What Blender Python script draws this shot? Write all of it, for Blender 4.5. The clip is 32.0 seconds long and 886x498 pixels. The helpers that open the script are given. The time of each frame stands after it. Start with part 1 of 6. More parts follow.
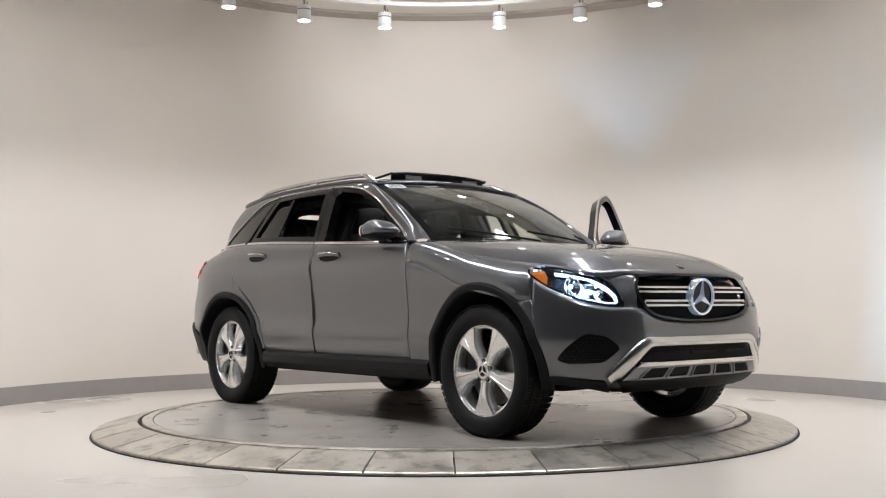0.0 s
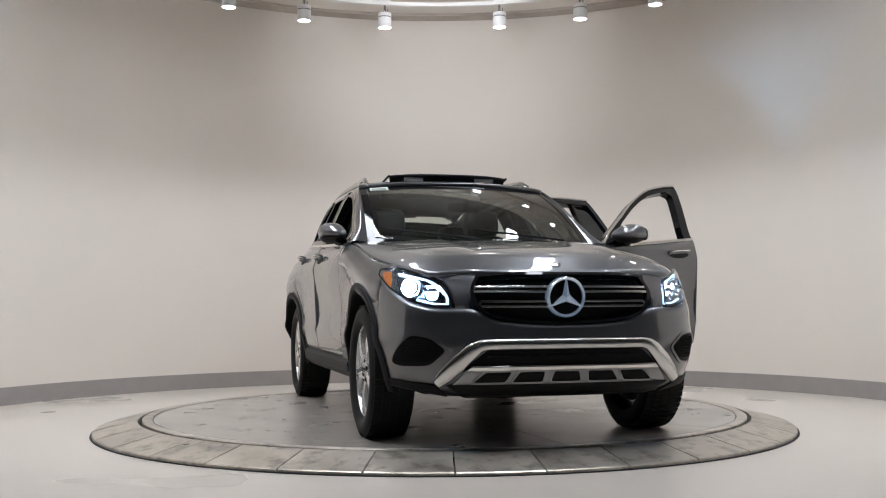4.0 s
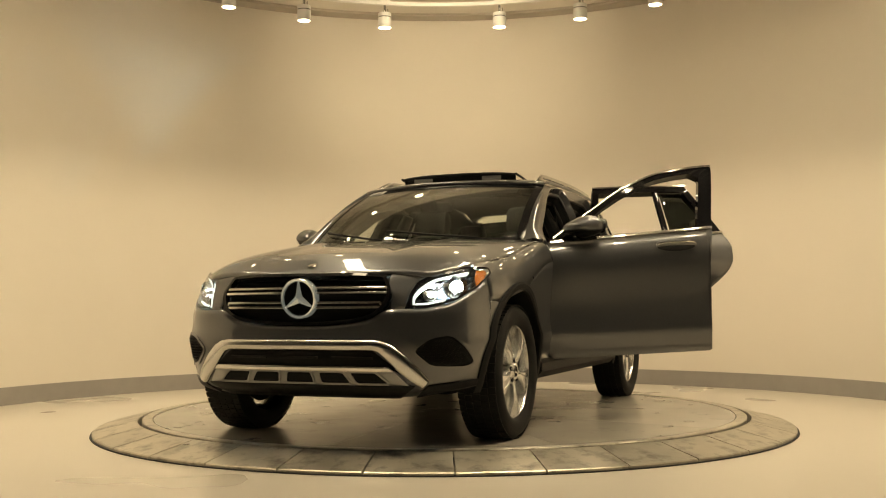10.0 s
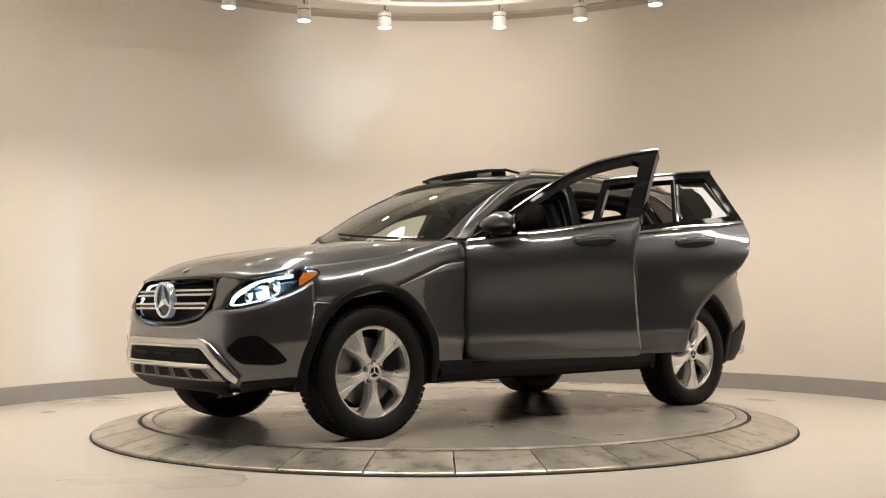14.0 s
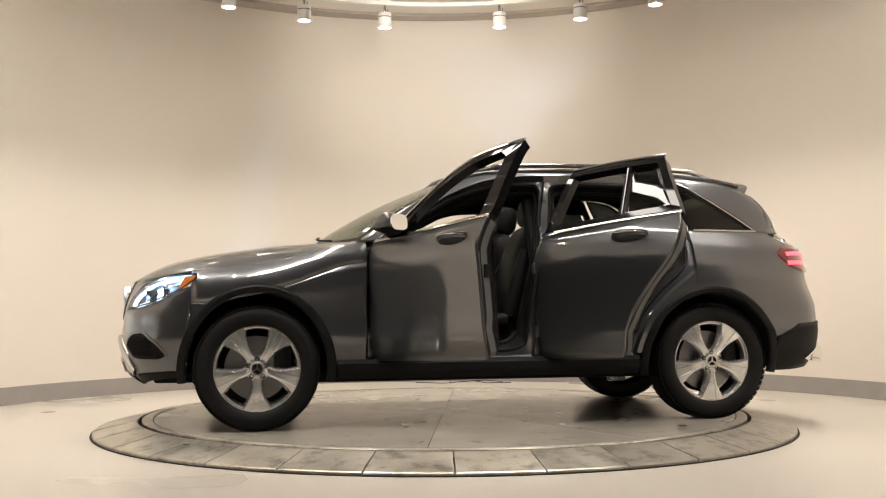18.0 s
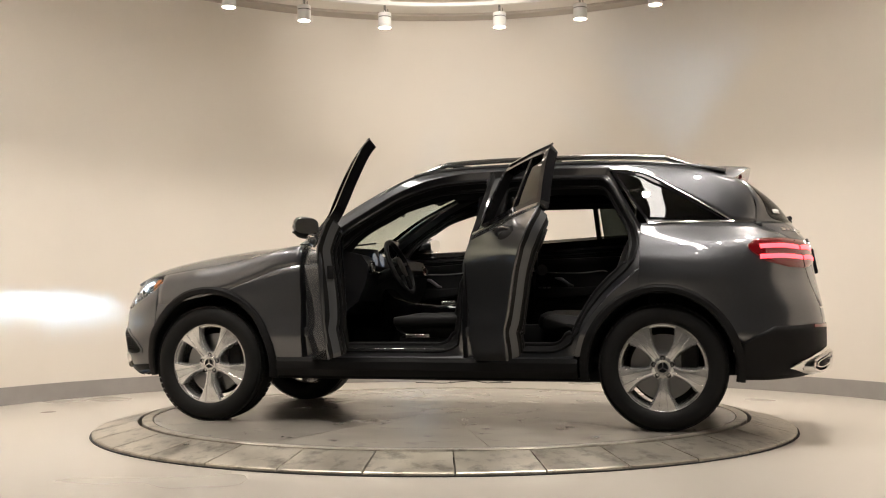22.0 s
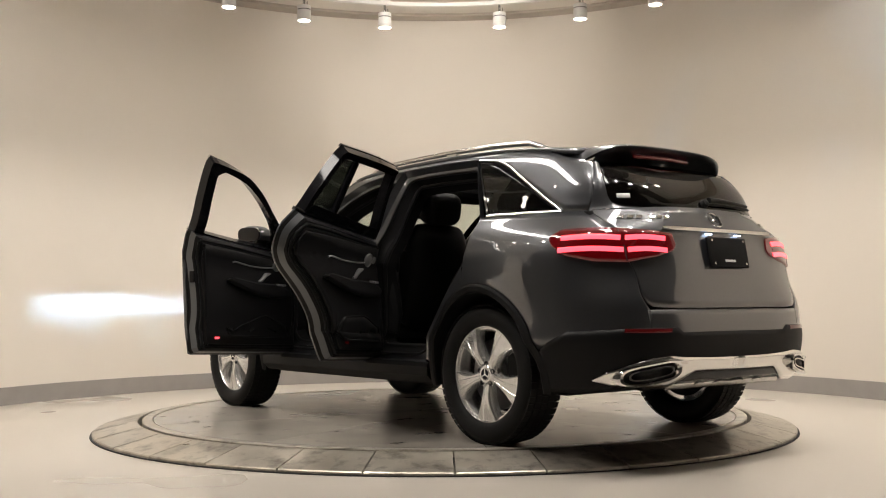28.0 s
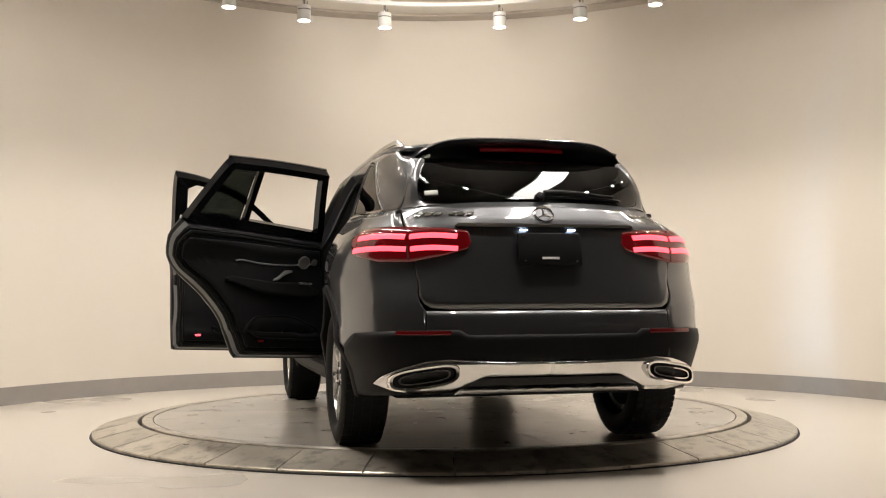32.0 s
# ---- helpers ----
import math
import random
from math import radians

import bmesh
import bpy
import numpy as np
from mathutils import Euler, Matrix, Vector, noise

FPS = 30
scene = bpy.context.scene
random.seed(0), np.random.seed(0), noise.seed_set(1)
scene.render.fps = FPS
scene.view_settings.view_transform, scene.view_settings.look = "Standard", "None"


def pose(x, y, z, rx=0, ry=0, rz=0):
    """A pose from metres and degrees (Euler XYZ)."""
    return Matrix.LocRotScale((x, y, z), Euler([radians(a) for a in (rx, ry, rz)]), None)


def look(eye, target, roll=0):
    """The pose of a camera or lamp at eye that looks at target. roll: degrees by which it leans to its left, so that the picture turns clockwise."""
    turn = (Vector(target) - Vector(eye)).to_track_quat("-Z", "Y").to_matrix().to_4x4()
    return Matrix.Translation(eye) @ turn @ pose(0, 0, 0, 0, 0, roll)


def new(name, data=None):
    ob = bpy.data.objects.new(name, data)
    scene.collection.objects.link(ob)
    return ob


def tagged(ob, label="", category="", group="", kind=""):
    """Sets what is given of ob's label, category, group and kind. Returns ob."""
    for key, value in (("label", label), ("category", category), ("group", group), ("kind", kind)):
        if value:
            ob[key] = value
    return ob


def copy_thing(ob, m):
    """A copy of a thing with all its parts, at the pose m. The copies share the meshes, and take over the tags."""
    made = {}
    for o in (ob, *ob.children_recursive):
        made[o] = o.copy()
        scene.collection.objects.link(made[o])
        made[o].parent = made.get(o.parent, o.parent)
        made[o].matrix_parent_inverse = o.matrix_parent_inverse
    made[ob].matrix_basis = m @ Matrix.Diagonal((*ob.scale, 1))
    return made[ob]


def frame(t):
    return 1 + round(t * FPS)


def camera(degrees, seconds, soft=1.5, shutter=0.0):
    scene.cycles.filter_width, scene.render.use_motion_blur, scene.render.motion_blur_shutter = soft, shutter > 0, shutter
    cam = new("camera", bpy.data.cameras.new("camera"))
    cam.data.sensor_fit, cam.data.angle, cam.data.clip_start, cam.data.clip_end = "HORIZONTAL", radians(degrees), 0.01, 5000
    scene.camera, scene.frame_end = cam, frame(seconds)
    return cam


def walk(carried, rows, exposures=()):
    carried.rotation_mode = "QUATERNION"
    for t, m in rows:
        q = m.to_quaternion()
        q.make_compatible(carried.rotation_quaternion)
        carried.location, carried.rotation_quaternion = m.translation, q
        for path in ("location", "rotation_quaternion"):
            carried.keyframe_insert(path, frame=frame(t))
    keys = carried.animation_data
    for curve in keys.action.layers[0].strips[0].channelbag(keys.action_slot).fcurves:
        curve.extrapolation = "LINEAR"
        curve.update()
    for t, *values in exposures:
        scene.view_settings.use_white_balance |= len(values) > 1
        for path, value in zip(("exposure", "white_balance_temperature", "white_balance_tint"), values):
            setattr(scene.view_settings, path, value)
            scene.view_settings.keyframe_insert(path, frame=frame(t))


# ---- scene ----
# One turning car on a turntable in a round studio bay; the camera stands still. Car space: x forward, y left, z up from the disc.
cam = camera(45.9, 32.0, soft=1.1)
CAM_POSE = pose(0.0, -7.345, 0.812, 93.098, 0.337, 0.044)
EXPOSURES = [(0.0, 0.0, 5600, 10), (2.0, -0.05, 5500, 10), (3.5, -0.15, 5400, 10), (5.5, -0.75, 5900, 8), (6.0, -0.78, 6000, 8), (7.0, -0.7, 6000, 8), (8.0, -0.64, 7300, 6), (9.0, -0.38, 10200, 3), (10.5, -0.26, 9900, 3), (11.2, -0.16, 7500, 8), (12.0, -0.08, 6900, 10), (13.0, -0.04, 6750, 10), (19.0, 0.08, 6600, 10), (22.0, -0.02, 6500, 10), (25.0, -0.03, 6450, 10), (28.0, -0.14, 6450, 10), (30.0, -0.04, 6450, 10), (32.0, 0.02, 6480, 10)]
walk(cam, [(0.0, CAM_POSE), (32.0, CAM_POSE)], EXPOSURES)

# ---------------------------------------------------------------- light
WARM = (1.0, 0.915, 0.83)
world = bpy.data.worlds.new("world")
scene.world = world
world.use_nodes = True
world.node_tree.nodes["Background"].inputs[0].default_value = (0.5, 0.47, 0.42, 1)
world.node_tree.nodes["Background"].inputs[1].default_value = 0.02
RING_R, RING_Z = 2.72, 3.50
LAMP_ANGLES = [11.8, 28.6, 44.8, 61.0, 77.0, 93.0, 109.0, 125.0, 141.0, 157.0, 172.0]
LAMP_ANGLES = LAMP_ANGLES + [-a for a in LAMP_ANGLES[:-1]]


def spot(x, y, z, tx, ty, watts, degrees, blend, size=0.05, colour=WARM, tz=0.0):
    li = bpy.data.lights.new("spot", "SPOT")
    li.energy, li.spot_size, li.spot_blend, li.shadow_soft_size, li.color = watts, radians(degrees), blend, size, colour
    ob = new("spot", li)
    ob.matrix_world = look((x, y, z), (tx, ty, tz))
    return ob


for a in LAMP_ANGLES:
    sx, sy = RING_R * math.sin(radians(a)), RING_R * math.cos(radians(a))
    spot(sx, sy, RING_Z - 0.02, sx * 1.02, sy * 1.02, 74, 96, 0.6)

# an unseen lamp added in mid-air, with no fitting, washes the far wall
spot(0.0, 0.7, 3.27, 0.0, 3.95, 215, 82, 1.0, 0.45, tz=3.64)

# ---------------------------------------------------------------- materials


def mat(name, colour, rough=0.5, metal=0.0, coat=0.0, grain=0.0, scale=30.0, bump=0.0, bump_scale=200.0, emit=None, power=0.0, rough_var=0.0, spec=0.5):
    m = bpy.data.materials.new(name)
    m.use_nodes = True
    nt = m.node_tree
    b = nt.nodes["Principled BSDF"]
    b.inputs["Base Color"].default_value = (*colour, 1)
    b.inputs["Roughness"].default_value = rough
    b.inputs["Metallic"].default_value = metal
    b.inputs["Coat Weight"].default_value = coat
    b.inputs["Coat Roughness"].default_value = 0.03
    b.inputs["Specular IOR Level"].default_value = spec
    tc = nt.nodes.new("ShaderNodeTexCoord")
    if grain or rough_var:
        n1 = nt.nodes.new("ShaderNodeTexNoise")
        n1.inputs["Scale"].default_value, n1.inputs["Detail"].default_value = scale, 6
        n2 = nt.nodes.new("ShaderNodeTexNoise")
        n2.inputs["Scale"].default_value, n2.inputs["Detail"].default_value = scale * 0.12, 3
        nt.links.new(tc.outputs["Object"], n1.inputs["Vector"])
        nt.links.new(tc.outputs["Object"], n2.inputs["Vector"])
        mx = nt.nodes.new("ShaderNodeMath")
        mx.operation = "ADD"
        nt.links.new(n1.outputs["Fac"], mx.inputs[0])
        nt.links.new(n2.outputs["Fac"], mx.inputs[1])
        if grain:
            r = nt.nodes.new("ShaderNodeMapRange")
            r.inputs["From Min"].default_value, r.inputs["From Max"].default_value = 0.6, 1.4
            r.inputs["To Min"].default_value, r.inputs["To Max"].default_value = 1 - grain, 1 + grain
            nt.links.new(mx.outputs[0], r.inputs["Value"])
            v = nt.nodes.new("ShaderNodeVectorMath")
            v.operation = "SCALE"
            v.inputs[0].default_value = colour
            nt.links.new(r.outputs[0], v.inputs["Scale"])
            nt.links.new(v.outputs[0], b.inputs["Base Color"])
        if rough_var:
            r = nt.nodes.new("ShaderNodeMapRange")
            r.inputs["From Min"].default_value, r.inputs["From Max"].default_value = 0.6, 1.4
            r.inputs["To Min"].default_value, r.inputs["To Max"].default_value = max(0.0, rough - rough_var), rough + rough_var
            nt.links.new(mx.outputs[0], r.inputs["Value"])
            nt.links.new(r.outputs[0], b.inputs["Roughness"])
    if bump:
        n3 = nt.nodes.new("ShaderNodeTexNoise")
        n3.inputs["Scale"].default_value, n3.inputs["Detail"].default_value = bump_scale, 4
        nt.links.new(tc.outputs["Object"], n3.inputs["Vector"])
        bp = nt.nodes.new("ShaderNodeBump")
        bp.inputs["Strength"].default_value, bp.inputs["Distance"].default_value = bump, 0.004
        nt.links.new(n3.outputs["Fac"], bp.inputs["Height"])
        nt.links.new(bp.outputs[0], b.inputs["Normal"])
    if emit:
        b.inputs["Emission Color"].default_value = (*emit, 1)
        b.inputs["Emission Strength"].default_value = power
    return m


def worn(name, dark, light, rough0, rough1, metal, big, fine, bump=0.1, stain=None, vary=0.0):
    """A worn surface: two tones mixed by large and fine noise, each object with its own offset."""
    m = bpy.data.materials.new(name)
    m.use_nodes = True
    nt = m.node_tree
    b = nt.nodes["Principled BSDF"]
    b.inputs["Metallic"].default_value = metal
    tc = nt.nodes.new("ShaderNodeTexCoord")
    oi = nt.nodes.new("ShaderNodeObjectInfo")
    mul = nt.nodes.new("ShaderNodeMath")
    mul.operation, mul.inputs[1].default_value = "MULTIPLY", 37.0
    nt.links.new(oi.outputs["Random"], mul.inputs[0])
    off = nt.nodes.new("ShaderNodeVectorMath")
    off.operation = "ADD"
    nt.links.new(tc.outputs["Object"], off.inputs[0])
    nt.links.new(mul.outputs[0], off.inputs[1])

    def noisy(scale, detail, lo, hi):
        n = nt.nodes.new("ShaderNodeTexNoise")
        n.inputs["Scale"].default_value, n.inputs["Detail"].default_value, n.inputs["Roughness"].default_value = scale, detail, 0.62
        nt.links.new(off.outputs[0], n.inputs["Vector"])
        r = nt.nodes.new("ShaderNodeMapRange")
        r.inputs["From Min"].default_value, r.inputs["From Max"].default_value = lo, hi
        nt.links.new(n.outputs["Fac"], r.inputs["Value"])
        return r.outputs[0]

    a, c = noisy(big, 1.5, 0.15, 0.85), noisy(fine, 5, 0.30, 0.70)
    mix0 = nt.nodes.new("ShaderNodeMix")
    mix0.inputs[0].default_value = 0.10
    nt.links.new(a, mix0.inputs[2])
    nt.links.new(c, mix0.inputs[3])
    col = nt.nodes.new("ShaderNodeMix")
    col.data_type = "RGBA"
    col.inputs[6].default_value, col.inputs[7].default_value = (*dark, 1), (*light, 1)
    nt.links.new(mix0.outputs[0], col.inputs[0])
    out = col.outputs[2]
    if stain:
        s = noisy(stain[0], 6, stain[1] - 0.08, stain[1] + 0.16)
        st = nt.nodes.new("ShaderNodeMix")
        st.data_type = "RGBA"
        st.inputs[7].default_value = (*stain[2], 1)
        nt.links.new(s, st.inputs[0])
        nt.links.new(out, st.inputs[6])
        out = st.outputs[2]
    if vary:
        vr = nt.nodes.new("ShaderNodeMapRange")
        vr.inputs["To Min"].default_value, vr.inputs["To Max"].default_value = 1 - vary, 1 + vary
        nt.links.new(oi.outputs["Random"], vr.inputs["Value"])
        sc = nt.nodes.new("ShaderNodeVectorMath")
        sc.operation = "SCALE"
        nt.links.new(out, sc.inputs[0])
        nt.links.new(vr.outputs[0], sc.inputs["Scale"])
        out = sc.outputs[0]
    nt.links.new(out, b.inputs["Base Color"])
    r = nt.nodes.new("ShaderNodeMapRange")
    r.inputs["To Min"].default_value, r.inputs["To Max"].default_value = rough0, rough1
    nt.links.new(a, r.inputs["Value"])
    nt.links.new(r.outputs[0], b.inputs["Roughness"])
    if bump:
        bp = nt.nodes.new("ShaderNodeBump")
        bp.inputs["Strength"].default_value, bp.inputs["Distance"].default_value = bump, 0.002
        nt.links.new(c, bp.inputs["Height"])
        nt.links.new(bp.outputs[0], b.inputs["Normal"])
    return m


def glass(name, tint, dark):
    m = bpy.data.materials.new(name)
    m.use_nodes = True
    nt = m.node_tree
    nt.nodes.clear()
    out = nt.nodes.new("ShaderNodeOutputMaterial")
    t = nt.nodes.new("ShaderNodeBsdfTransparent")
    t.inputs[0].default_value = (*[c * dark for c in tint], 1)
    g = nt.nodes.new("ShaderNodeBsdfGlossy")
    g.inputs["Roughness"].default_value = 0.0
    lw = nt.nodes.new("ShaderNodeLayerWeight")
    lw.inputs["Blend"].default_value = 0.5
    pw = nt.nodes.new("ShaderNodeMath")
    pw.operation, pw.inputs[1].default_value = "POWER", 4.0
    nt.links.new(lw.outputs["Facing"], pw.inputs[0])
    fr = nt.nodes.new("ShaderNodeMath")
    fr.operation, fr.inputs[1].default_value, fr.inputs[2].default_value = "MULTIPLY_ADD", 0.9, 0.05
    nt.links.new(pw.outputs[0], fr.inputs[0])
    mx = nt.nodes.new("ShaderNodeMixShader")
    nt.links.new(fr.outputs[0], mx.inputs[0])
    nt.links.new(t.outputs[0], mx.inputs[1])
    nt.links.new(g.outputs[0], mx.inputs[2])
    nt.links.new(mx.outputs[0], out.inputs[0])
    return m


M_WALL = mat("wall_paint", (0.72, 0.67, 0.60), 0.7, grain=0.03, scale=1.2, bump=0.06, bump_scale=60)
M_CEIL = mat("ceiling_paint", (0.70, 0.66, 0.60), 0.8, grain=0.02, scale=2)
M_CEILDARKENER = mat("ceiling_darkener_grey", (0.22, 0.21, 0.195), 0.85, grain=0.08, scale=6)
M_TRIM = mat("trim_paint", (0.42, 0.38, 0.33), 0.7, grain=0.04, scale=4)
M_BASE = mat("baseboard_grey", (0.30, 0.28, 0.265), 0.55, grain=0.08, scale=8)
M_FLOOR = worn("polished_concrete", (0.468, 0.431, 0.378), (0.540, 0.500, 0.442), 0.26, 0.31, 0.0, 1.1, 30.0, 0.0)
M_RING = worn("steel_plate", (0.33, 0.30, 0.25), (0.60, 0.56, 0.48), 0.26, 0.42, 0.65, 5.0, 30.0, 0.10, (9.0, 0.58, (0.13, 0.112, 0.09)), 0.20)
M_DISC = worn("disc_plate", (0.255, 0.236, 0.206), (0.330, 0.305, 0.265), 0.21, 0.28, 0.0, 2.2, 40.0, 0.0, (5.0, 0.66, (0.085, 0.078, 0.07)), 0.10)
M_DARK = mat("dark_gap", (0.02, 0.02, 0.02), 0.8)
M_WHITE = mat("white_enamel", (0.75, 0.74, 0.71), 0.45)
M_LAMPFACE = mat("lamp_glow", (1, 1, 1), 0.5, emit=(1.0, 0.9, 0.75), power=40)
M_STRIP = mat("strip_glow", (1, 1, 1), 0.5, emit=(1.0, 0.93, 0.86), power=21)
M_PAINT = mat("grey_metallic_paint", (0.070, 0.073, 0.079), 0.36, metal=0.65, coat=1.0, grain=0.05, scale=600)
M_PAINT.node_tree.nodes["Principled BSDF"].inputs["Coat IOR"].default_value = 1.8
M_PAINT.node_tree.nodes["Principled BSDF"].inputs["Coat Roughness"].default_value = 0.015
M_CLAD = mat("black_cladding", (0.009, 0.009, 0.0095), 0.5, grain=0.1, scale=200, bump=0.1, bump_scale=500, spec=0.14)
M_BLACK = mat("gloss_black", (0.006, 0.006, 0.007), 0.05, spec=0.3)
M_CHROME = mat("chrome", (0.78, 0.77, 0.75), 0.07, metal=1.0)
M_SATIN = mat("satin_silver", (0.62, 0.615, 0.60), 0.20, metal=1.0)
M_ALLOY = mat("alloy", (0.70, 0.70, 0.69), 0.27, metal=0.8, coat=0.5, grain=0.03, scale=60)
M_RUBBER = mat("tyre_rubber", (0.0075, 0.0075, 0.0075), 0.65, grain=0.15, scale=60, bump=0.1, bump_scale=300, spec=0.22)
M_LEATHER = mat("black_leather", (0.007, 0.007, 0.0075), 0.5, grain=0.1, scale=60, bump=0.2, bump_scale=350, spec=0.22)
M_CABIN = mat("cabin_black", (0.006, 0.006, 0.0065), 0.7, grain=0.1, scale=80, spec=0.18)
M_DOORSHUT = mat("door_shut_grey", (0.11, 0.115, 0.12), 0.35, metal=0.5)
M_GLASS = glass("clear_glass", (0.95, 1.0, 0.96), 0.92)
M_PRIVACY = glass("privacy_glass", (0.9, 1.0, 0.95), 0.18)
M_TAILGLASS = glass("rear_privacy_glass", (0.9, 1.0, 0.95), 0.10)
M_LENS = glass("lens_clear", (1, 1, 1), 0.95)
M_HEAD = mat("headlight_glow", (1, 1, 1), 0.3, emit=(0.60, 0.80, 1.0), power=260)
M_DRL = mat("daylight_strip_glow", (1, 1, 1), 0.3, emit=(0.62, 0.82, 1.0), power=2.2)
M_BEAM = mat("beam_source_glow", (1, 1, 1), 0.3, emit=(0.42, 0.70, 1.0), power=230000)
M_AMBER = mat("amber_lens", (0.34, 0.085, 0.012), 0.2, coat=1, emit=(1, 0.3, 0.03), power=0.35)
M_RED = mat("red_lens", (0.07, 0.002, 0.004), 0.08, coat=1.0, emit=(1, 0.01, 0.02), power=0.03)
M_TAILLENS = mat("tail_lens", (0.075, 0.001, 0.003), 0.06, coat=1.0, emit=(1, 0.005, 0.012), power=0.05)
M_REDGLOW = mat("tail_glow", (0.6, 0.05, 0.05), 0.3, emit=(1, 0.06, 0.085), power=3.6)
M_BLUEWHITE = mat("plate_lamp_glow", (1, 1, 1), 0.3, emit=(0.6, 0.75, 1.0), power=6)
M_PAPER = mat("paper_sticker", (0.8, 0.8, 0.78), 0.6)
M_GREY = mat("grey_print", (0.2, 0.2, 0.2), 0.6)
M_STEELDARK = mat("brake_steel", (0.25, 0.25, 0.25), 0.35, metal=1.0)
M_BRIGHT = mat("brushed_silver", (0.30, 0.30, 0.295), 0.4, metal=0.6)
# grey darkened in place of missing light in the room before the bay
M_ROOM = mat("unlit_room_grey", (0.17, 0.164, 0.155), 0.8, grain=0.05, scale=1.5)
M_MIRROR = mat("mirror", (0.85, 0.85, 0.85), 0.01, metal=1.0)
M_STAR = mat("lit_badge_silver", (0.66, 0.66, 0.66), 0.22, metal=1.0, emit=(0.72, 0.86, 1.0), power=0.16)
M_SCREEN = mat("instrument_glow", (0.02, 0.02, 0.02), 0.2, emit=(0.5, 0.7, 1.0), power=0.12)


# ---------------------------------------------------------------- mesh helpers
def mesh_of(name, verts, faces, material, smooth=True, sharp=35):
    me = bpy.data.meshes.new(name)
    me.from_pydata([tuple(v) for v in verts], [], faces)
    if smooth:
        me.polygons.foreach_set("use_smooth", [True] * len(me.polygons))
        me.set_sharp_from_angle(angle=radians(sharp))
    if material:
        me.materials.append(material)
    return me


def add(name, verts, faces, material, parent=None, label="", smooth=True, sharp=35, thick=0.0):
    """One mesh object, in its parent's space."""
    ob = new(name, mesh_of(name, verts, faces, material, smooth, sharp))
    if parent:
        ob.parent = parent
    if label:
        tagged(ob, label)
    if thick:
        so = ob.modifiers.new("thick", "SOLIDIFY")
        so.thickness, so.offset = thick, -1
    return ob


def fix(verts, faces):
    """Makes the faces of a closed shape point outwards."""
    bm = bmesh.new()
    vs = [bm.verts.new(v) for v in verts]
    for f in faces:
        try:
            bm.faces.new([vs[i] for i in f])
        except ValueError:
            pass
    bmesh.ops.recalc_face_normals(bm, faces=bm.faces)
    bm.verts.index_update()
    out = [v.co.copy() for v in bm.verts], [[v.index for v in f.verts] for f in bm.faces]
    bm.free()
    return out


def join(*shapes):
    verts, faces = [], []
    for v, f in shapes:
        k = len(verts)
        verts += list(v)
        faces += [[i + k for i in q] for q in f]
    return verts, faces


def flipped(shape, when=True):
    """The same shape with its faces turned round, if when is true."""
    return (shape[0], [q[::-1] for q in shape[1]]) if when else shape


def moved(shape, m):
    return [m @ Vector(v) for v in shape[0]], shape[1]


def loft(rings, closed=True, cap=False):
    n = len(rings[0])
    verts = [p for r in rings for p in r]
    faces = []
    for i in range(len(rings) - 1):
        for j in range(n if closed else n - 1):
            k = (j + 1) % n
            faces.append([i * n + j, i * n + k, (i + 1) * n + k, (i + 1) * n + j])
    if cap:
        faces.append(list(range(n))[::-1])
        faces.append([(len(rings) - 1) * n + j for j in range(n)])
    return verts, faces


def box(cx, cy, cz, sx, sy, sz, r=0.0):
    """A box with bevelled edges."""
    bm = bmesh.new()
    bmesh.ops.create_cube(bm, size=1.0)
    for v in bm.verts:
        v.co = Vector((cx + v.co.x * sx, cy + v.co.y * sy, cz + v.co.z * sz))
    if r:
        bmesh.ops.bevel(bm, geom=list(bm.edges), offset=r, segments=3, profile=0.5, affect="EDGES")
    bm.verts.index_update()
    out = [v.co.copy() for v in bm.verts], [[v.index for v in f.verts] for f in bm.faces]
    bm.free()
    return out


def turned(profile, n=48, axis="z", ring=False):
    """A shape turned from (radius, height) pairs round an axis; a ring stays open in the middle."""
    rings = []
    for r, h in profile:
        line_of = []
        for k in range(n):
            a = 2 * math.pi * k / n
            p = (r * math.cos(a), r * math.sin(a), h)
            line_of.append(Vector(p) if axis == "z" else Vector((p[0], p[2], p[1])))
        rings.append(line_of)
    if ring:
        return fix(*loft(rings + rings[:1], True, False))
    return fix(*loft(rings, True, True))


def tube(points, r, n=10, cap=True):
    """A round bar along points; r is one radius or a list."""
    pts = [Vector(p) for p in points]
    rings = []
    up = Vector((0.13, 0.21, 0.97))
    for i, p in enumerate(pts):
        d = (pts[min(i + 1, len(pts) - 1)] - pts[max(i - 1, 0)]).normalized()
        a = d.cross(up).normalized()
        b = d.cross(a).normalized()
        rr = r[i] if isinstance(r, (list, tuple)) else r
        rings.append([p + (a * math.cos(2 * math.pi * k / n) + b * math.sin(2 * math.pi * k / n)) * rr for k in range(n)])
    return fix(*loft(rings, True, cap))


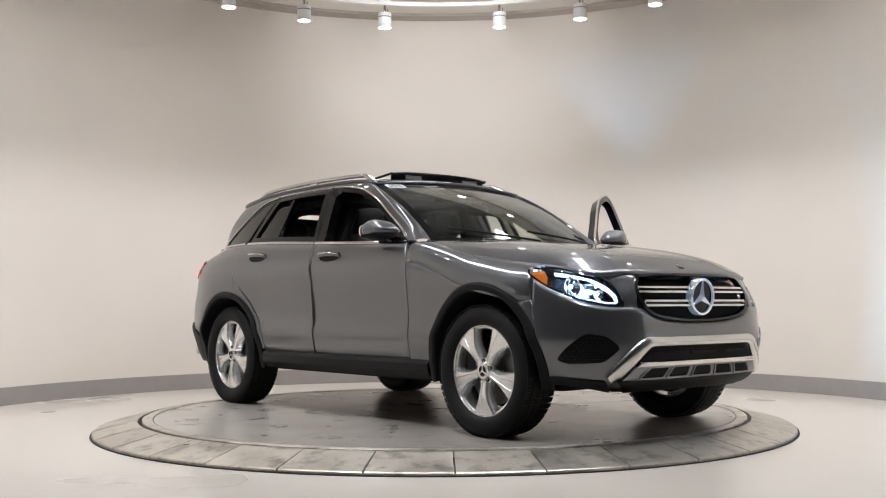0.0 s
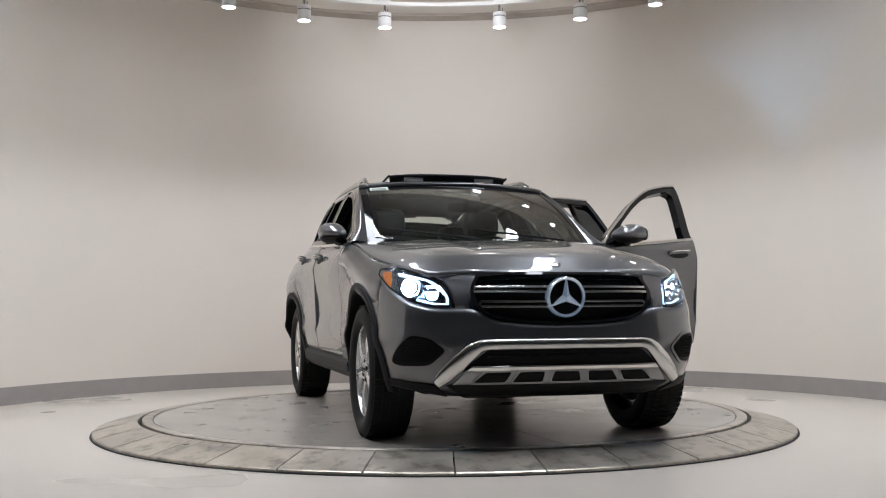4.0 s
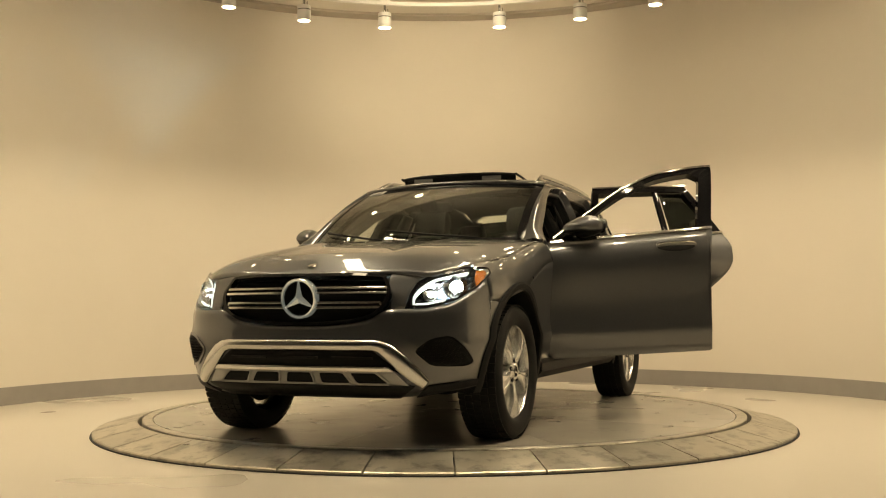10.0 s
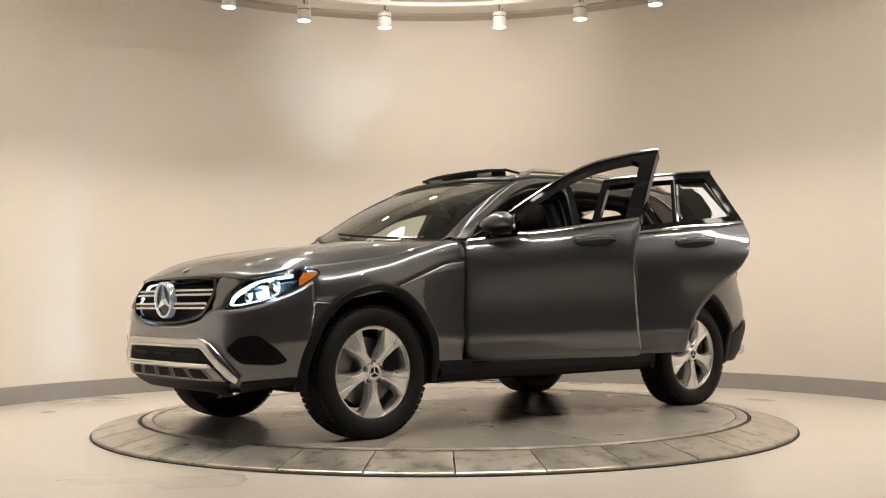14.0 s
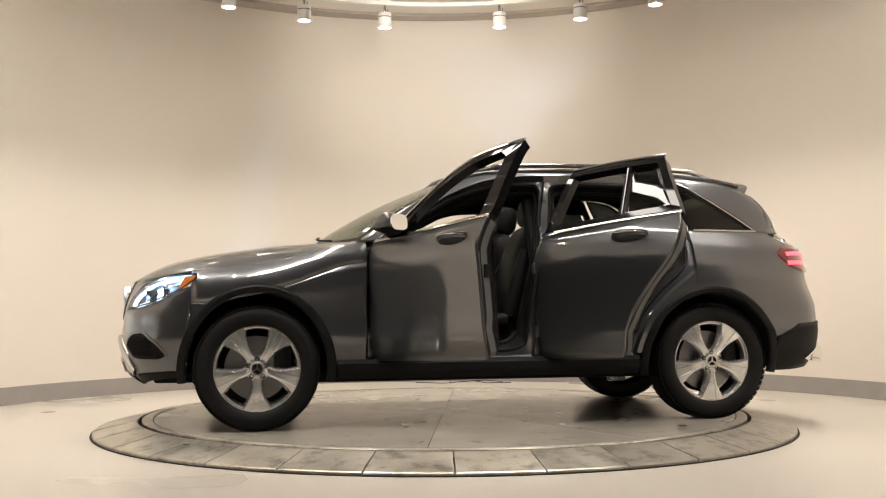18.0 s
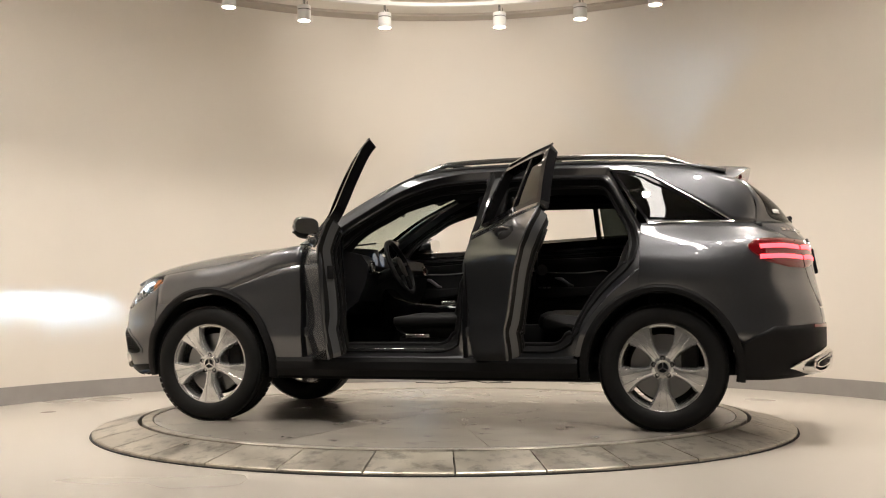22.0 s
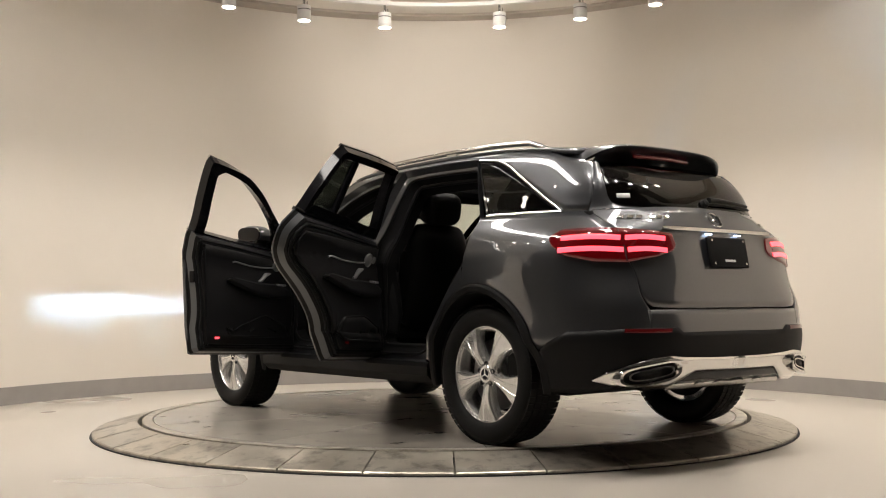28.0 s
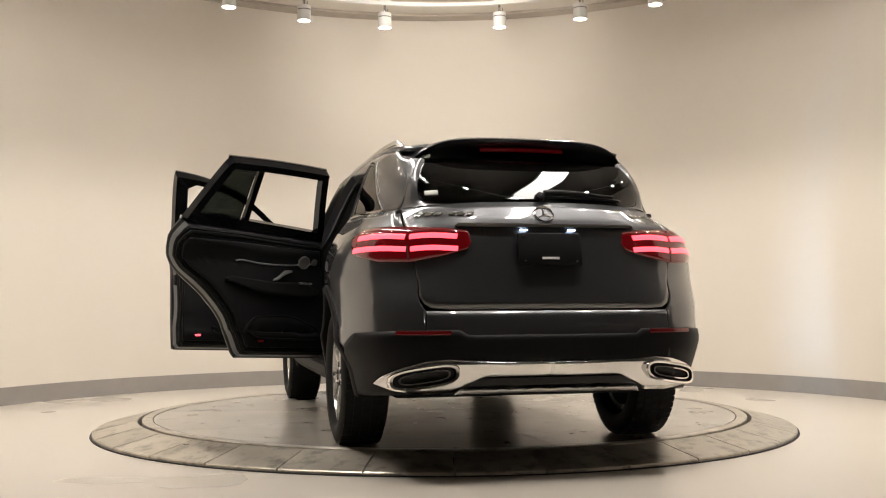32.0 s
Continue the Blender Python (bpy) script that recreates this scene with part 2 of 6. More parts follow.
def spline(table, x):
    """Smooth (monotone-ish) interpolation in a table of pairs."""
    t = sorted(table)
    if x <= t[0][0]:
        return t[0][1]
    if x >= t[-1][0]:
        return t[-1][1]
    i = max(k for k in range(len(t) - 1) if t[k][0] <= x)
    (x0, y0), (x1, y1) = t[i], t[i + 1]
    h = x1 - x0
    s = (y1 - y0) / h
    a = (y0 - t[i - 1][1]) / (x0 - t[i - 1][0]) if i else s
    b = (t[i + 2][1] - y1) / (t[i + 2][0] - x1) if i + 2 < len(t) else s
    m0 = 0.0 if a * s <= 0 else 2 * a * s / (a + s)
    m1 = 0.0 if b * s <= 0 else 2 * b * s / (b + s)
    u = (x - x0) / h
    return (2 * u ** 3 - 3 * u * u + 1) * y0 + (u ** 3 - 2 * u * u + u) * h * m0 + (3 * u * u - 2 * u ** 3) * y1 + (u ** 3 - u * u) * h * m1


def curve2(points, n=8, closed=False):
    """A smooth line through 2D points."""
    out = []
    m = len(points)
    for i in range(m if closed else m - 1):
        g = lambda k: points[k % m] if closed else points[min(max(k, 0), m - 1)]
        p0, p1, p2, p3 = g(i - 1), g(i), g(i + 1), g(i + 2)
        for k in range(n):
            u = k / n
            out.append(tuple(0.5 * (2 * p1[c] + (p2[c] - p0[c]) * u + (2 * p0[c] - 5 * p1[c] + 4 * p2[c] - p3[c]) * u * u + (3 * p1[c] - p0[c] - 3 * p2[c] + p3[c]) * u ** 3) for c in (0, 1)))
    if not closed:
        out.append(points[-1])
    return out


def rounded(poly, r, n=4):
    """A polygon with its corners rounded; r is one radius or one for each corner."""
    out = []
    m = len(poly)
    for i in range(m):
        rr = r[i] if isinstance(r, (list, tuple)) else r
        p, a, b = Vector(poly[i]), Vector(poly[i - 1]), Vector(poly[(i + 1) % m])
        la, lb = (a - p).length, (b - p).length
        k = min(rr, la * 0.45, lb * 0.45)
        if k < 1e-4:
            out.append(tuple(p))
            continue
        s, e = p + (a - p) * (k / la), p + (b - p) * (k / lb)
        for j in range(n + 1):
            u = j / n
            out.append(tuple(s * (1 - u) ** 2 + p * 2 * u * (1 - u) + e * u * u))
    return out


def resample(poly, n):
    """n points evenly along a closed 2D polygon."""
    pts = [Vector(p) for p in poly]
    pts.append(pts[0])
    ds = [0.0]
    for a, b in zip(pts, pts[1:]):
        ds.append(ds[-1] + (b - a).length)
    out = []
    for k in range(n):
        d = ds[-1] * k / n
        i = max(j for j in range(len(ds) - 1) if ds[j] <= d + 1e-9)
        u = (d - ds[i]) / max(ds[i + 1] - ds[i], 1e-9)
        out.append(tuple(pts[i].lerp(pts[i + 1], u)))
    return out


def patch(surf, poly, nu=24, nv=10, off=0.0):
    """The part of surf(u, v) inside a polygon of (u, v) that every upright line cuts once."""
    us = [p[0] for p in poly]
    lo, hi = min(us), max(us)
    cols = sorted(set([lo + (hi - lo) * (0.5 - 0.5 * math.cos(math.pi * k / nu)) * 1.0 for k in range(nu + 1)] + [round(u, 5) for u in us if lo < u < hi]))
    clean = [cols[0]]
    for c in cols[1:]:
        if c - clean[-1] > (hi - lo) * 0.004:
            clean.append(c)
    clean[-1] = hi
    e = (hi - lo) * 1e-4
    verts, faces = [], []
    for u in clean:
        q = min(max(u, lo + e), hi - e)
        zs = []
        for (a, b), (c, d) in zip(poly, poly[1:] + poly[:1]):
            if (a <= q < c) or (c <= q < a):
                zs.append(b + (d - b) * (q - a) / (c - a))
        z0, z1 = min(zs), max(zs)
        for k in range(nv + 1):
            verts.append(at(surf, u, z0 + (z1 - z0) * k / nv, off))
    n = nv + 1
    for i in range(len(clean) - 1):
        for k in range(nv):
            faces.append([i * n + k, (i + 1) * n + k, (i + 1) * n + k + 1, i * n + k + 1])
    a, b, c, d = [verts[i] for i in faces[len(faces) // 2]]
    if (c - a).cross(d - b).dot(b - Vector((b.x * 0.8, 0, 0.7))) < 0:
        faces = [q[::-1] for q in faces]
    return verts, faces


def normal(surf, u, v):
    e = 0.004
    a = surf(u + e, v) - surf(u - e, v)
    b = surf(u, v + e) - surf(u, v - e)
    n = a.cross(b).normalized()
    p = surf(u, v)
    return n if n.dot(p - Vector((p.x * 0.8, 0, 0.7))) > 0 else -n


def at(surf, u, v, off=0.0):
    return surf(u, v) + normal(surf, u, v) * off if off else surf(u, v)


def band(surf, outer, inner, off=0.0, n=72, depth=0.0):
    """A ring on surf between two closed outlines; with depth it has a body."""
    a, b = resample(outer, n), resample(inner, n)
    k = min(range(n), key=lambda j: (Vector(b[j]) - Vector(a[0])).length)
    b = b[k:] + b[:k]
    rings = [[at(surf, *p, off) for p in a], [at(surf, *p, off) for p in b]]
    if depth:
        rings = [[at(surf, *p, off - depth) for p in a]] + rings + [[at(surf, *p, off - depth) for p in b]]
        rings.append(rings[0])
        return fix(*welded(loft(rings)))
    v, f = loft(rings)
    q = [v[i] for i in f[0]]
    if (q[2] - q[0]).cross(q[3] - q[1]).dot(normal(surf, *a[0])) < 0:
        f = [g[::-1] for g in f]
    return v, f


def welded(shape):
    """The same shape with points at one place made one."""
    seen, pts, index = {}, [], []
    for p in shape[0]:
        key = (round(p[0], 6), round(p[1], 6), round(p[2], 6))
        if key not in seen:
            seen[key] = len(pts)
            pts.append(p)
        index.append(seen[key])
    return pts, [[index[i] for i in q] for q in shape[1] if len({index[i] for i in q}) > 2]


def shrink(poly, d):
    """The polygon moved inwards by d."""
    m = len(poly)
    area = sum(poly[i - 1][0] * poly[i][1] - poly[i][0] * poly[i - 1][1] for i in range(m))
    s = 1 if area > 0 else -1
    out = []
    for i in range(m):
        p, a, b = Vector(poly[i]), Vector(poly[i - 1]), Vector(poly[(i + 1) % m])
        e, f = (p - a), (b - p)
        e = e.normalized() if e.length > 1e-9 else f.normalized()
        f = f.normalized() if f.length > 1e-9 else e
        t = (e + f)
        t = t.normalized() if t.length > 1e-6 else e
        nrm = Vector((-t.y, t.x)) * s
        c = max(0.5, math.sqrt(max(0.0, (1 + e.dot(f)) / 2)))
        out.append(tuple(p + nrm * d / c))
    return out


def trim(surf, points, width, off, height=0.0, n=1):
    """A raised strip of given width along a line of (u, v) on surf."""
    rings = []
    m = len(points)
    for i, p in enumerate(points):
        d = (Vector(points[min(i + 1, m - 1)]) - Vector(points[max(i - 1, 0)])).normalized()
        s = Vector((-d.y, d.x)) * width / 2
        l, r = Vector(p) + s, Vector(p) - s
        rings.append([at(surf, *l, off - height), at(surf, *l, off), at(surf, *(l.lerp(r, 0.5)), off + width * 0.12), at(surf, *r, off), at(surf, *r, off - height)])
    return fix(*loft(rings, True, True))



def rail(surf, points, widths, off, height):
    """A rounded bar laid along a line of (u, v) on surf, with its own width at each point."""
    rings = []
    m = len(points)
    for i, p in enumerate(points):
        a, b = Vector(points[max(i - 1, 0)]), Vector(points[min(i + 1, m - 1)])
        q0, q1 = surf(*a), surf(*b)
        n = normal(surf, *p)
        d = (q1 - q0).normalized()
        e = n.cross(d).normalized()
        c = surf(*p) + n * off
        w = widths[i] / 2
        rings.append([c + e * (w * k) + n * (height * h) for k, h in ((-1.0, -1.0), (-1.0, -0.1), (-0.9, 0.35), (-0.62, 0.75), (-0.2, 1.0), (0.35, 0.92), (0.8, 0.5), (1.0, -0.2), (1.0, -1.0))])
    return fix(*loft(rings, True, True))

# ---------------------------------------------------------------- the bay
WALL_R, CEIL_Z, BASE_H = 3.95, 3.95, 0.15
BAY_SPAN = 128  # degrees to each side of the far point


def arc_points(r, z, a0, a1, n):
    return [Vector((r * math.sin(radians(a0 + (a1 - a0) * k / n)), r * math.cos(radians(a0 + (a1 - a0) * k / n)), z)) for k in range(n + 1)]


def arc_wall(name, r0, r1, z0, z1, material, span=BAY_SPAN, n=120):
    prof = [(r0, z0), (r0, z1), (r1, z1), (r1, z0)]
    rings = [arc_points(r, z, -span, span, n) for r, z in prof]
    rings = [[rings[j][k] for j in range(4)] for k in range(n + 1)]
    v, f = fix(*loft(rings, True, True))
    return add(name, v, f, material, sharp=30)


tagged(arc_wall("wall_north", WALL_R, WALL_R + 0.15, 0.0, CEIL_Z, M_WALL), "tall curved wall painted warm off-white behind the turntable", "wall", kind="structure")
tagged(arc_wall("baseboard", WALL_R - 0.012, WALL_R - 0.001, 0.0, BASE_H, M_BASE), "grey baseboard along the foot of the curved wall", "baseboard", kind="structure")
tagged(arc_wall("trim", WALL_R - 0.2, WALL_R - 0.001, CEIL_Z - 0.03, CEIL_Z - 0.002, M_TRIM), "beige trim where the curved wall meets the ceiling", "trim", kind="structure")
# unseen side walls and the wall behind the camera close the room; dark grey replaces missing light
ex, ey = WALL_R * math.sin(radians(BAY_SPAN)), WALL_R * math.cos(radians(BAY_SPAN))
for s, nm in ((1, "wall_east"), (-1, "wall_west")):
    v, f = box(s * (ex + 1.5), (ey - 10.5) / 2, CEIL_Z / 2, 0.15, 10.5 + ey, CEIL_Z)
    tagged(add(nm, v, f, M_ROOM, smooth=False), "plain unseen side wall of the studio, its grey darkened for an unlit room", "wall", kind="structure")
    v, f = box(s * (ex + 0.8), ey - 0.09, CEIL_Z / 2, 1.6, 0.15, CEIL_Z)
    tagged(add("wall_return", v, f, M_WALL, smooth=False), "short off-white wall beside the bay", "wall", kind="structure")
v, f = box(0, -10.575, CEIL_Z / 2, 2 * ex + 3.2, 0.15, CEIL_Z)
tagged(add("wall_south", v, f, M_ROOM, smooth=False), "plain unseen wall closing the studio, its grey darkened for an unlit room", "wall", kind="structure")
v, f = box(0, -3.1, -0.06, 12, 16, 0.12)
tagged(add("floor", v, f, M_FLOOR, smooth=False), "polished pale concrete floor with faint stains", "floor", kind="structure")
v, f = box(0, -3.1, CEIL_Z + 0.06, 12, 16, 0.12)
tagged(add("ceiling", v, f, M_CEIL, smooth=False), "plain pale ceiling above the turntable", "ceiling", kind="structure")

# track ring with its spot heads
ring_prof = [(RING_R - 0.02, 3.725), (RING_R + 0.02, 3.725), (RING_R + 0.02, 3.76), (RING_R - 0.02, 3.76)]
v, f = loft([[Vector((r * math.cos(a), r * math.sin(a), z)) for r, z in ring_prof] for a in [2 * math.pi * k / 120 for k in range(121)]])
track = add("lighting_track", v, f, M_WHITE, sharp=30)
tagged(track, "white ring-shaped lighting track hung under the ceiling", "lighting track")
for k in range(8):
    a = 2 * math.pi * (k + 0.5) / 8
    v, f = tube([(RING_R * math.cos(a), RING_R * math.sin(a), 3.755), (RING_R * math.cos(a), RING_R * math.sin(a), CEIL_Z + 0.01)], 0.006, 8)
    add("hanger", v, f, M_WHITE, track)


def spot_head():
    ob = new("track_spotlight")
    tagged(ob, "white cylindrical track spotlight glowing, hung from the ring track", "spotlight", "spotlights on the ring track")
    v, f = turned([(0.055, 0.012), (0.060, 0.0), (0.064, 0.004), (0.064, 0.10), (0.060, 0.102), (0.060, 0.108), (0.064, 0.11), (0.064, 0.14), (0.056, 0.146)], 28)
    add("housing", v, f, M_WHITE, ob, sharp=40)
    v, f = turned([(0.0605, 0.101), (0.0612, 0.102), (0.0612, 0.108), (0.0605, 0.109)], 28)
    add("vent_band", v, f, M_CLAD, ob)
    v, f = turned([(0.052, 0.002), (0.052, 0.008)], 28)
    add("lens", v, f, M_LAMPFACE, ob)
    v, f = join(box(0.0, 0.0, 0.185, 0.022, 0.022, 0.09, 0.003), box(0.03, 0.0, 0.165, 0.008, 0.018, 0.05, 0.002))
    add("stem", v, f, M_SATIN, ob)
    v, f = box(0, 0, 0.252, 0.10, 0.045, 0.055, 0.006)
    add("adapter", v, f, M_WHITE, ob)
    return ob


head0 = spot_head()
for i, a in enumerate(LAMP_ANGLES):
    m = Matrix.Translation((RING_R * math.sin(radians(a)), RING_R * math.cos(radians(a)), RING_Z)) @ pose(0, 0, 0, 0, 0, -a)
    if i == 0:
        head0.matrix_basis = m
    else:
        copy_thing(head0, m)

# two linear fittings on the ceiling over the turntable


def linear_light(x, y0, y1):
    ob = new("linear_ceiling_light")
    ob.location = (x, (y0 + y1) / 2, CEIL_Z)
    tagged(ob, "long lit linear light hung under the ceiling", "ceiling light", "linear ceiling lights")
    n = y1 - y0
    v, f = box(0, 0, -0.35, 0.20, n + 0.04, 0.04, 0.004)
    add("housing", v, f, M_WHITE, ob)
    v, f = box(0, 0, -0.41, 0.19, n, 0.08, 0.006)
    add("diffuser", v, f, M_STRIP, ob)
    for k in (-0.4, 0.4):
        v, f = tube([(0, n * k, -0.34), (0, n * k, 0.0)], 0.004, 6)
        add("suspension_rod", v, f, M_WHITE, ob)


linear_light(-1.15, -3.0, 0.9)
linear_light(1.15, -3.0, 0.9)

# added unseen grey sheet above the turntable and the room before it: darkens car reflections
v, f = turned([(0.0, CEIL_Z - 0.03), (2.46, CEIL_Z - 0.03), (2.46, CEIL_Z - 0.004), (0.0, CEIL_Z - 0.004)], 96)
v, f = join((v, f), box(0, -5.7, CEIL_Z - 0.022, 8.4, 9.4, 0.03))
tagged(add("ceiling_darkener", v, f, M_CEILDARKENER), "added grey sheet under the ceiling that darkens reflections in the car", "ceiling", kind="structure")

# ---------------------------------------------------------------- the turntable
DISC_R, OUT_R, DISC_Z = 2.038, 2.332, 0.084


def sector(r0, r1, a0, a1, prof, n=6):
    """A plate between two radii and angles; prof gives (radius, z) round its section."""
    rings = []
    for k in range(n + 1):
        a = radians(a0 + (a1 - a0) * k / n)
        rings.append([Vector((r * math.sin(a), -r * math.cos(a), z)) for r, z in prof])
    return fix(*loft(rings, True, True))


surround = new("turntable_surround")
tagged(surround, "sloping ring of worn grey metal plates round the turntable", "turntable ring")
N_PLATE = 33
step = 360 / N_PLATE
prof = [(DISC_R + 0.014, 0.0), (DISC_R + 0.014, DISC_Z - 0.006), (DISC_R + 0.018, DISC_Z - 0.002), (OUT_R - 0.006, 0.022), (OUT_R, 0.016), (OUT_R, 0.0)]
v, f = sector(0, 0, 0.11, step - 0.11, prof)
plate_mesh = mesh_of("plate", v, f, M_RING, True, 25)
for k in range(N_PLATE):
    ob = new("plate", plate_mesh)
    ob.parent = surround
    ob.rotation_euler = (0, 0, radians(1.2 + step * k))
v, f = loft([[Vector((r * math.cos(2 * math.pi * k / 128), r * math.sin(2 * math.pi * k / 128), z)) for r, z in [(OUT_R - 0.02, 0.006), (OUT_R + 0.012, 0.006), (OUT_R + 0.014, 0.001), (OUT_R - 0.02, 0.001)]] for k in range(129)])
add("edge_strip", v, f, M_DARK, surround, "dark rubber edge strip")

disc = new("turntable_disc")
tagged(disc, "worn grey turntable disc with radial seams and dark scuffs", "turntable")
N_SEC = 10
v, f = sector(0, 0, 0.07, 360 / N_SEC - 0.07, [(0.16, -0.03), (0.16, 0.0), (1.955, 0.0), (1.955, -0.03)], 14)
sec_mesh = mesh_of("deck_plate", v, f, M_DISC, True, 25)
for k in range(N_SEC):
    ob = new("deck_plate", sec_mesh)
    ob.parent = disc
    ob.rotation_euler = (0, 0, radians(112.0 + 90 + 360 / N_SEC * k))
v, f = turned([(0.0, -0.03), (0.155, -0.03), (0.155, -0.001), (0.0, -0.001)], 40)
add("hub_plate", v, f, M_DISC, disc)
v, f = loft([[Vector((r * math.cos(2 * math.pi * k / 128), r * math.sin(2 * math.pi * k / 128), z)) for r, z in [(1.962, -0.03), (1.962, 0.002), (2.02, 0.004), (2.028, 0.0), (2.028, -0.05)]] for k in range(129)])
add("rim", v, f, M_RING, disc, "paler metal rim", sharp=25)
v, f = turned([(0.0, -0.075), (2.03, -0.075), (2.03, -0.035), (0.0, -0.035)], 96)
add("drum", v, f, M_DARK, disc)

# ---------------------------------------------------------------- the car's outer shape
HALF_W = [(0.20, 0.83), (0.30, 0.865), (0.40, 0.886), (0.50, 0.903), (0.555, 0.913), (0.570, 0.9125), (0.60, 0.9055), (0.64, 0.902), (0.74, 0.906), (0.85, 0.918), (0.94, 0.928), (0.985, 0.932), (0.998, 0.9305), (1.05, 0.915), (1.12, 0.888), (1.17, 0.858), (1.21, 0.834), (1.35, 0.772), (1.50, 0.698), (1.55, 0.664), (1.59, 0.612), (1.62, 0.545)]
NOSE = [(0.18, 1.95), (0.26, 2.10), (0.33, 2.20), (0.42, 2.23), (0.55, 2.245), (0.66, 2.235), (0.78, 2.235), (0.86, 2.21), (0.90, 2.17), (0.96, 2.08)]
TAIL = [(0.20, -2.15), (0.30, -2.27), (0.40, -2.345), (0.50, -2.372), (0.62, -2.372), (0.70, -2.362), (0.80, -2.345), (0.95, -2.32), (1.07, -2.296), (1.11, -2.284), (1.15, -2.258), (1.21, -2.213), (1.317, -2.125), (1.465, -1.945), (1.56, -1.81)]
XF, XR, NF = 1.45, -1.50, 2.5


def smooth(a, b, x):
    t = min(max((x - a) / (b - a), 0.0), 1.0)
    return t * t * (3 - 2 * t)


def nf(z):
    """How square the front corner is in plan."""
    return 2.6 + 1.05 * smooth(0.86, 0.66, z)


def nr(z):
    return 3.4 + 0.9 * smooth(0.90, 0.70, z) + 3.1 * smooth(1.20, 1.45, z)


def flank(x, z):
    """Half width of the body at x, z, before the corners round off."""
    zz = z + 0.13 * smooth(0.75, 1.75, x) * smooth(0.7, 0.95, z)
    y = spline(HALF_W, zz) - 0.015 * smooth(0.55, 1.0, x) * math.exp(-((zz - 0.97) / 0.085) ** 2)
    top = smooth(1.05, 1.22, z)
    y -= top * (0.045 * max(0.0, (x + 0.3)) ** 2 + 0.095 * max(0.0, (-0.8 - x) / 1.05) ** 2)
    haunch = (0.048 * math.exp(-((x + 1.66) / 0.46) ** 2) + 0.014 * math.exp(-((x - 1.42) / 0.40) ** 2)) * smooth(0.40, 0.58, z) * smooth(1.06, 0.86, z)
    return y + haunch - 0.006 * ((x + 0.1) / 1.5) ** 2


def half_width(x, z):
    y = flank(x, z)
    if x > XF:
        q = min((x - XF) / (spline(NOSE, z) - XF), 1.0)
        y *= max(1e-5, 1 - q ** nf(z)) ** (1 / nf(z))
    elif x < XR:
        q = min((XR - x) / (XR - spline(TAIL, z)), 1.0)
        y *= max(1e-5, 1 - q ** nr(z)) ** (1 / nr(z))
    return y


def side(s):
    return lambda x, z: Vector((x, s * half_width(x, z), z))


def nose(u, z):
    """The front end: u runs from -1 (right flank) over 0 (middle) to 1 (left flank)."""
    p = abs(u) * math.pi / 2
    x = XF + (spline(NOSE, z) - XF) * max(0.0, math.cos(p)) ** (2 / nf(z))
    return Vector((x, math.copysign(flank(x, z) * math.sin(p) ** (2 / nf(z)), u), z))


def tail(u, z):
    p = abs(u) * math.pi / 2
    x = XR - (XR - spline(TAIL, z)) * max(0.0, math.cos(p)) ** (2 / nr(z))
    return Vector((x, math.copysign(flank(x, z) * math.sin(p) ** (2 / nr(z)), u), z))


def un(y, z):
    b = flank(XF, z)
    for _ in range(4):
        q = math.asin(min(1, (abs(y) / b) ** (nf(z) / 2)))
        b = flank(XF + (spline(NOSE, z) - XF) * max(0.0, math.cos(q)) ** (2 / nf(z)), z)
    return math.copysign(q * 2 / math.pi, y)


def unx(x, z):
    return math.acos(min(1, ((x - XF) / (spline(NOSE, z) - XF)) ** (nf(z) / 2))) * 2 / math.pi


def ut(y, z):
    b = flank(XR, z)
    for _ in range(5):
        q = math.asin(min(1, (abs(y) / b) ** (nr(z) / 2)))
        b = flank(XR - (XR - spline(TAIL, z)) * max(0.0, math.cos(q)) ** (2 / nr(z)), z)
    return math.copysign(q * 2 / math.pi, y)


def utx(x, z):
    return math.acos(min(1, ((XR - x) / (XR - spline(TAIL, z))) ** (nr(z) / 2))) * 2 / math.pi


XS = -1.65


def quarter(s):
    """The rear quarter and corner as one sheet: w is x ahead of XS, and runs on round the corner behind it."""
    def surf(w, z):
        if w >= XS:
            return Vector((w, s * half_width(w, z), z))
        return tail(s * max(utx(XS, z) - (XS - w), 0.0001), z)
    return surf


def wx(x, z):
    return x if x >= XS else XS - (utx(XS, z) - utx(x, z))


def wy(y, z):
    return XS - (utx(XS, z) - ut(y, z))


def npoly(pts, s=1):
    """(y, z) pairs on the front, as (u, z)."""
    return [(s * un(y, z), z) for y, z in pts]


def tpoly(pts, s=1):
    return [(s * ut(y, z), z) for y, z in pts]


HOOD_Z = [(2.24, 0.80), (2.215, 0.850), (2.18, 0.888), (2.12, 0.922), (2.00, 0.968), (1.80, 1.012), (1.55, 1.053), (1.20, 1.098), (0.95, 1.122), (0.7, 1.14)]


def hood_z(x, y):
    q = min(abs(y) / 0.92, 0.999)
    back = 0.8 * (1 - (1 - q ** NF) ** (1 / NF))
    z = spline(HOOD_Z, x + 0.62 * back)
    dome = 0.024 * (1 - min(1.0, (y / 0.8) ** 2)) * smooth(2.2, 1.9, x) * smooth(0.9, 1.3, x)
    crease = 0.012 * smooth(0.30, 0.42, abs(y)) * smooth(2.2, 1.7, x)
    return z + dome + crease - (0.020 + 0.105 * smooth(0.85, 1.40, x)) * (abs(y) / 0.92) ** 6


def hood(x, y):
    return Vector((x, y, hood_z(x, y)))


def fender_top(x):
    y = 0.84
    for _ in range(12):
        y = 0.5 * y + 0.5 * min(half_width(x, hood_z(x, y)), 0.9)
    return y, hood_z(x, y)


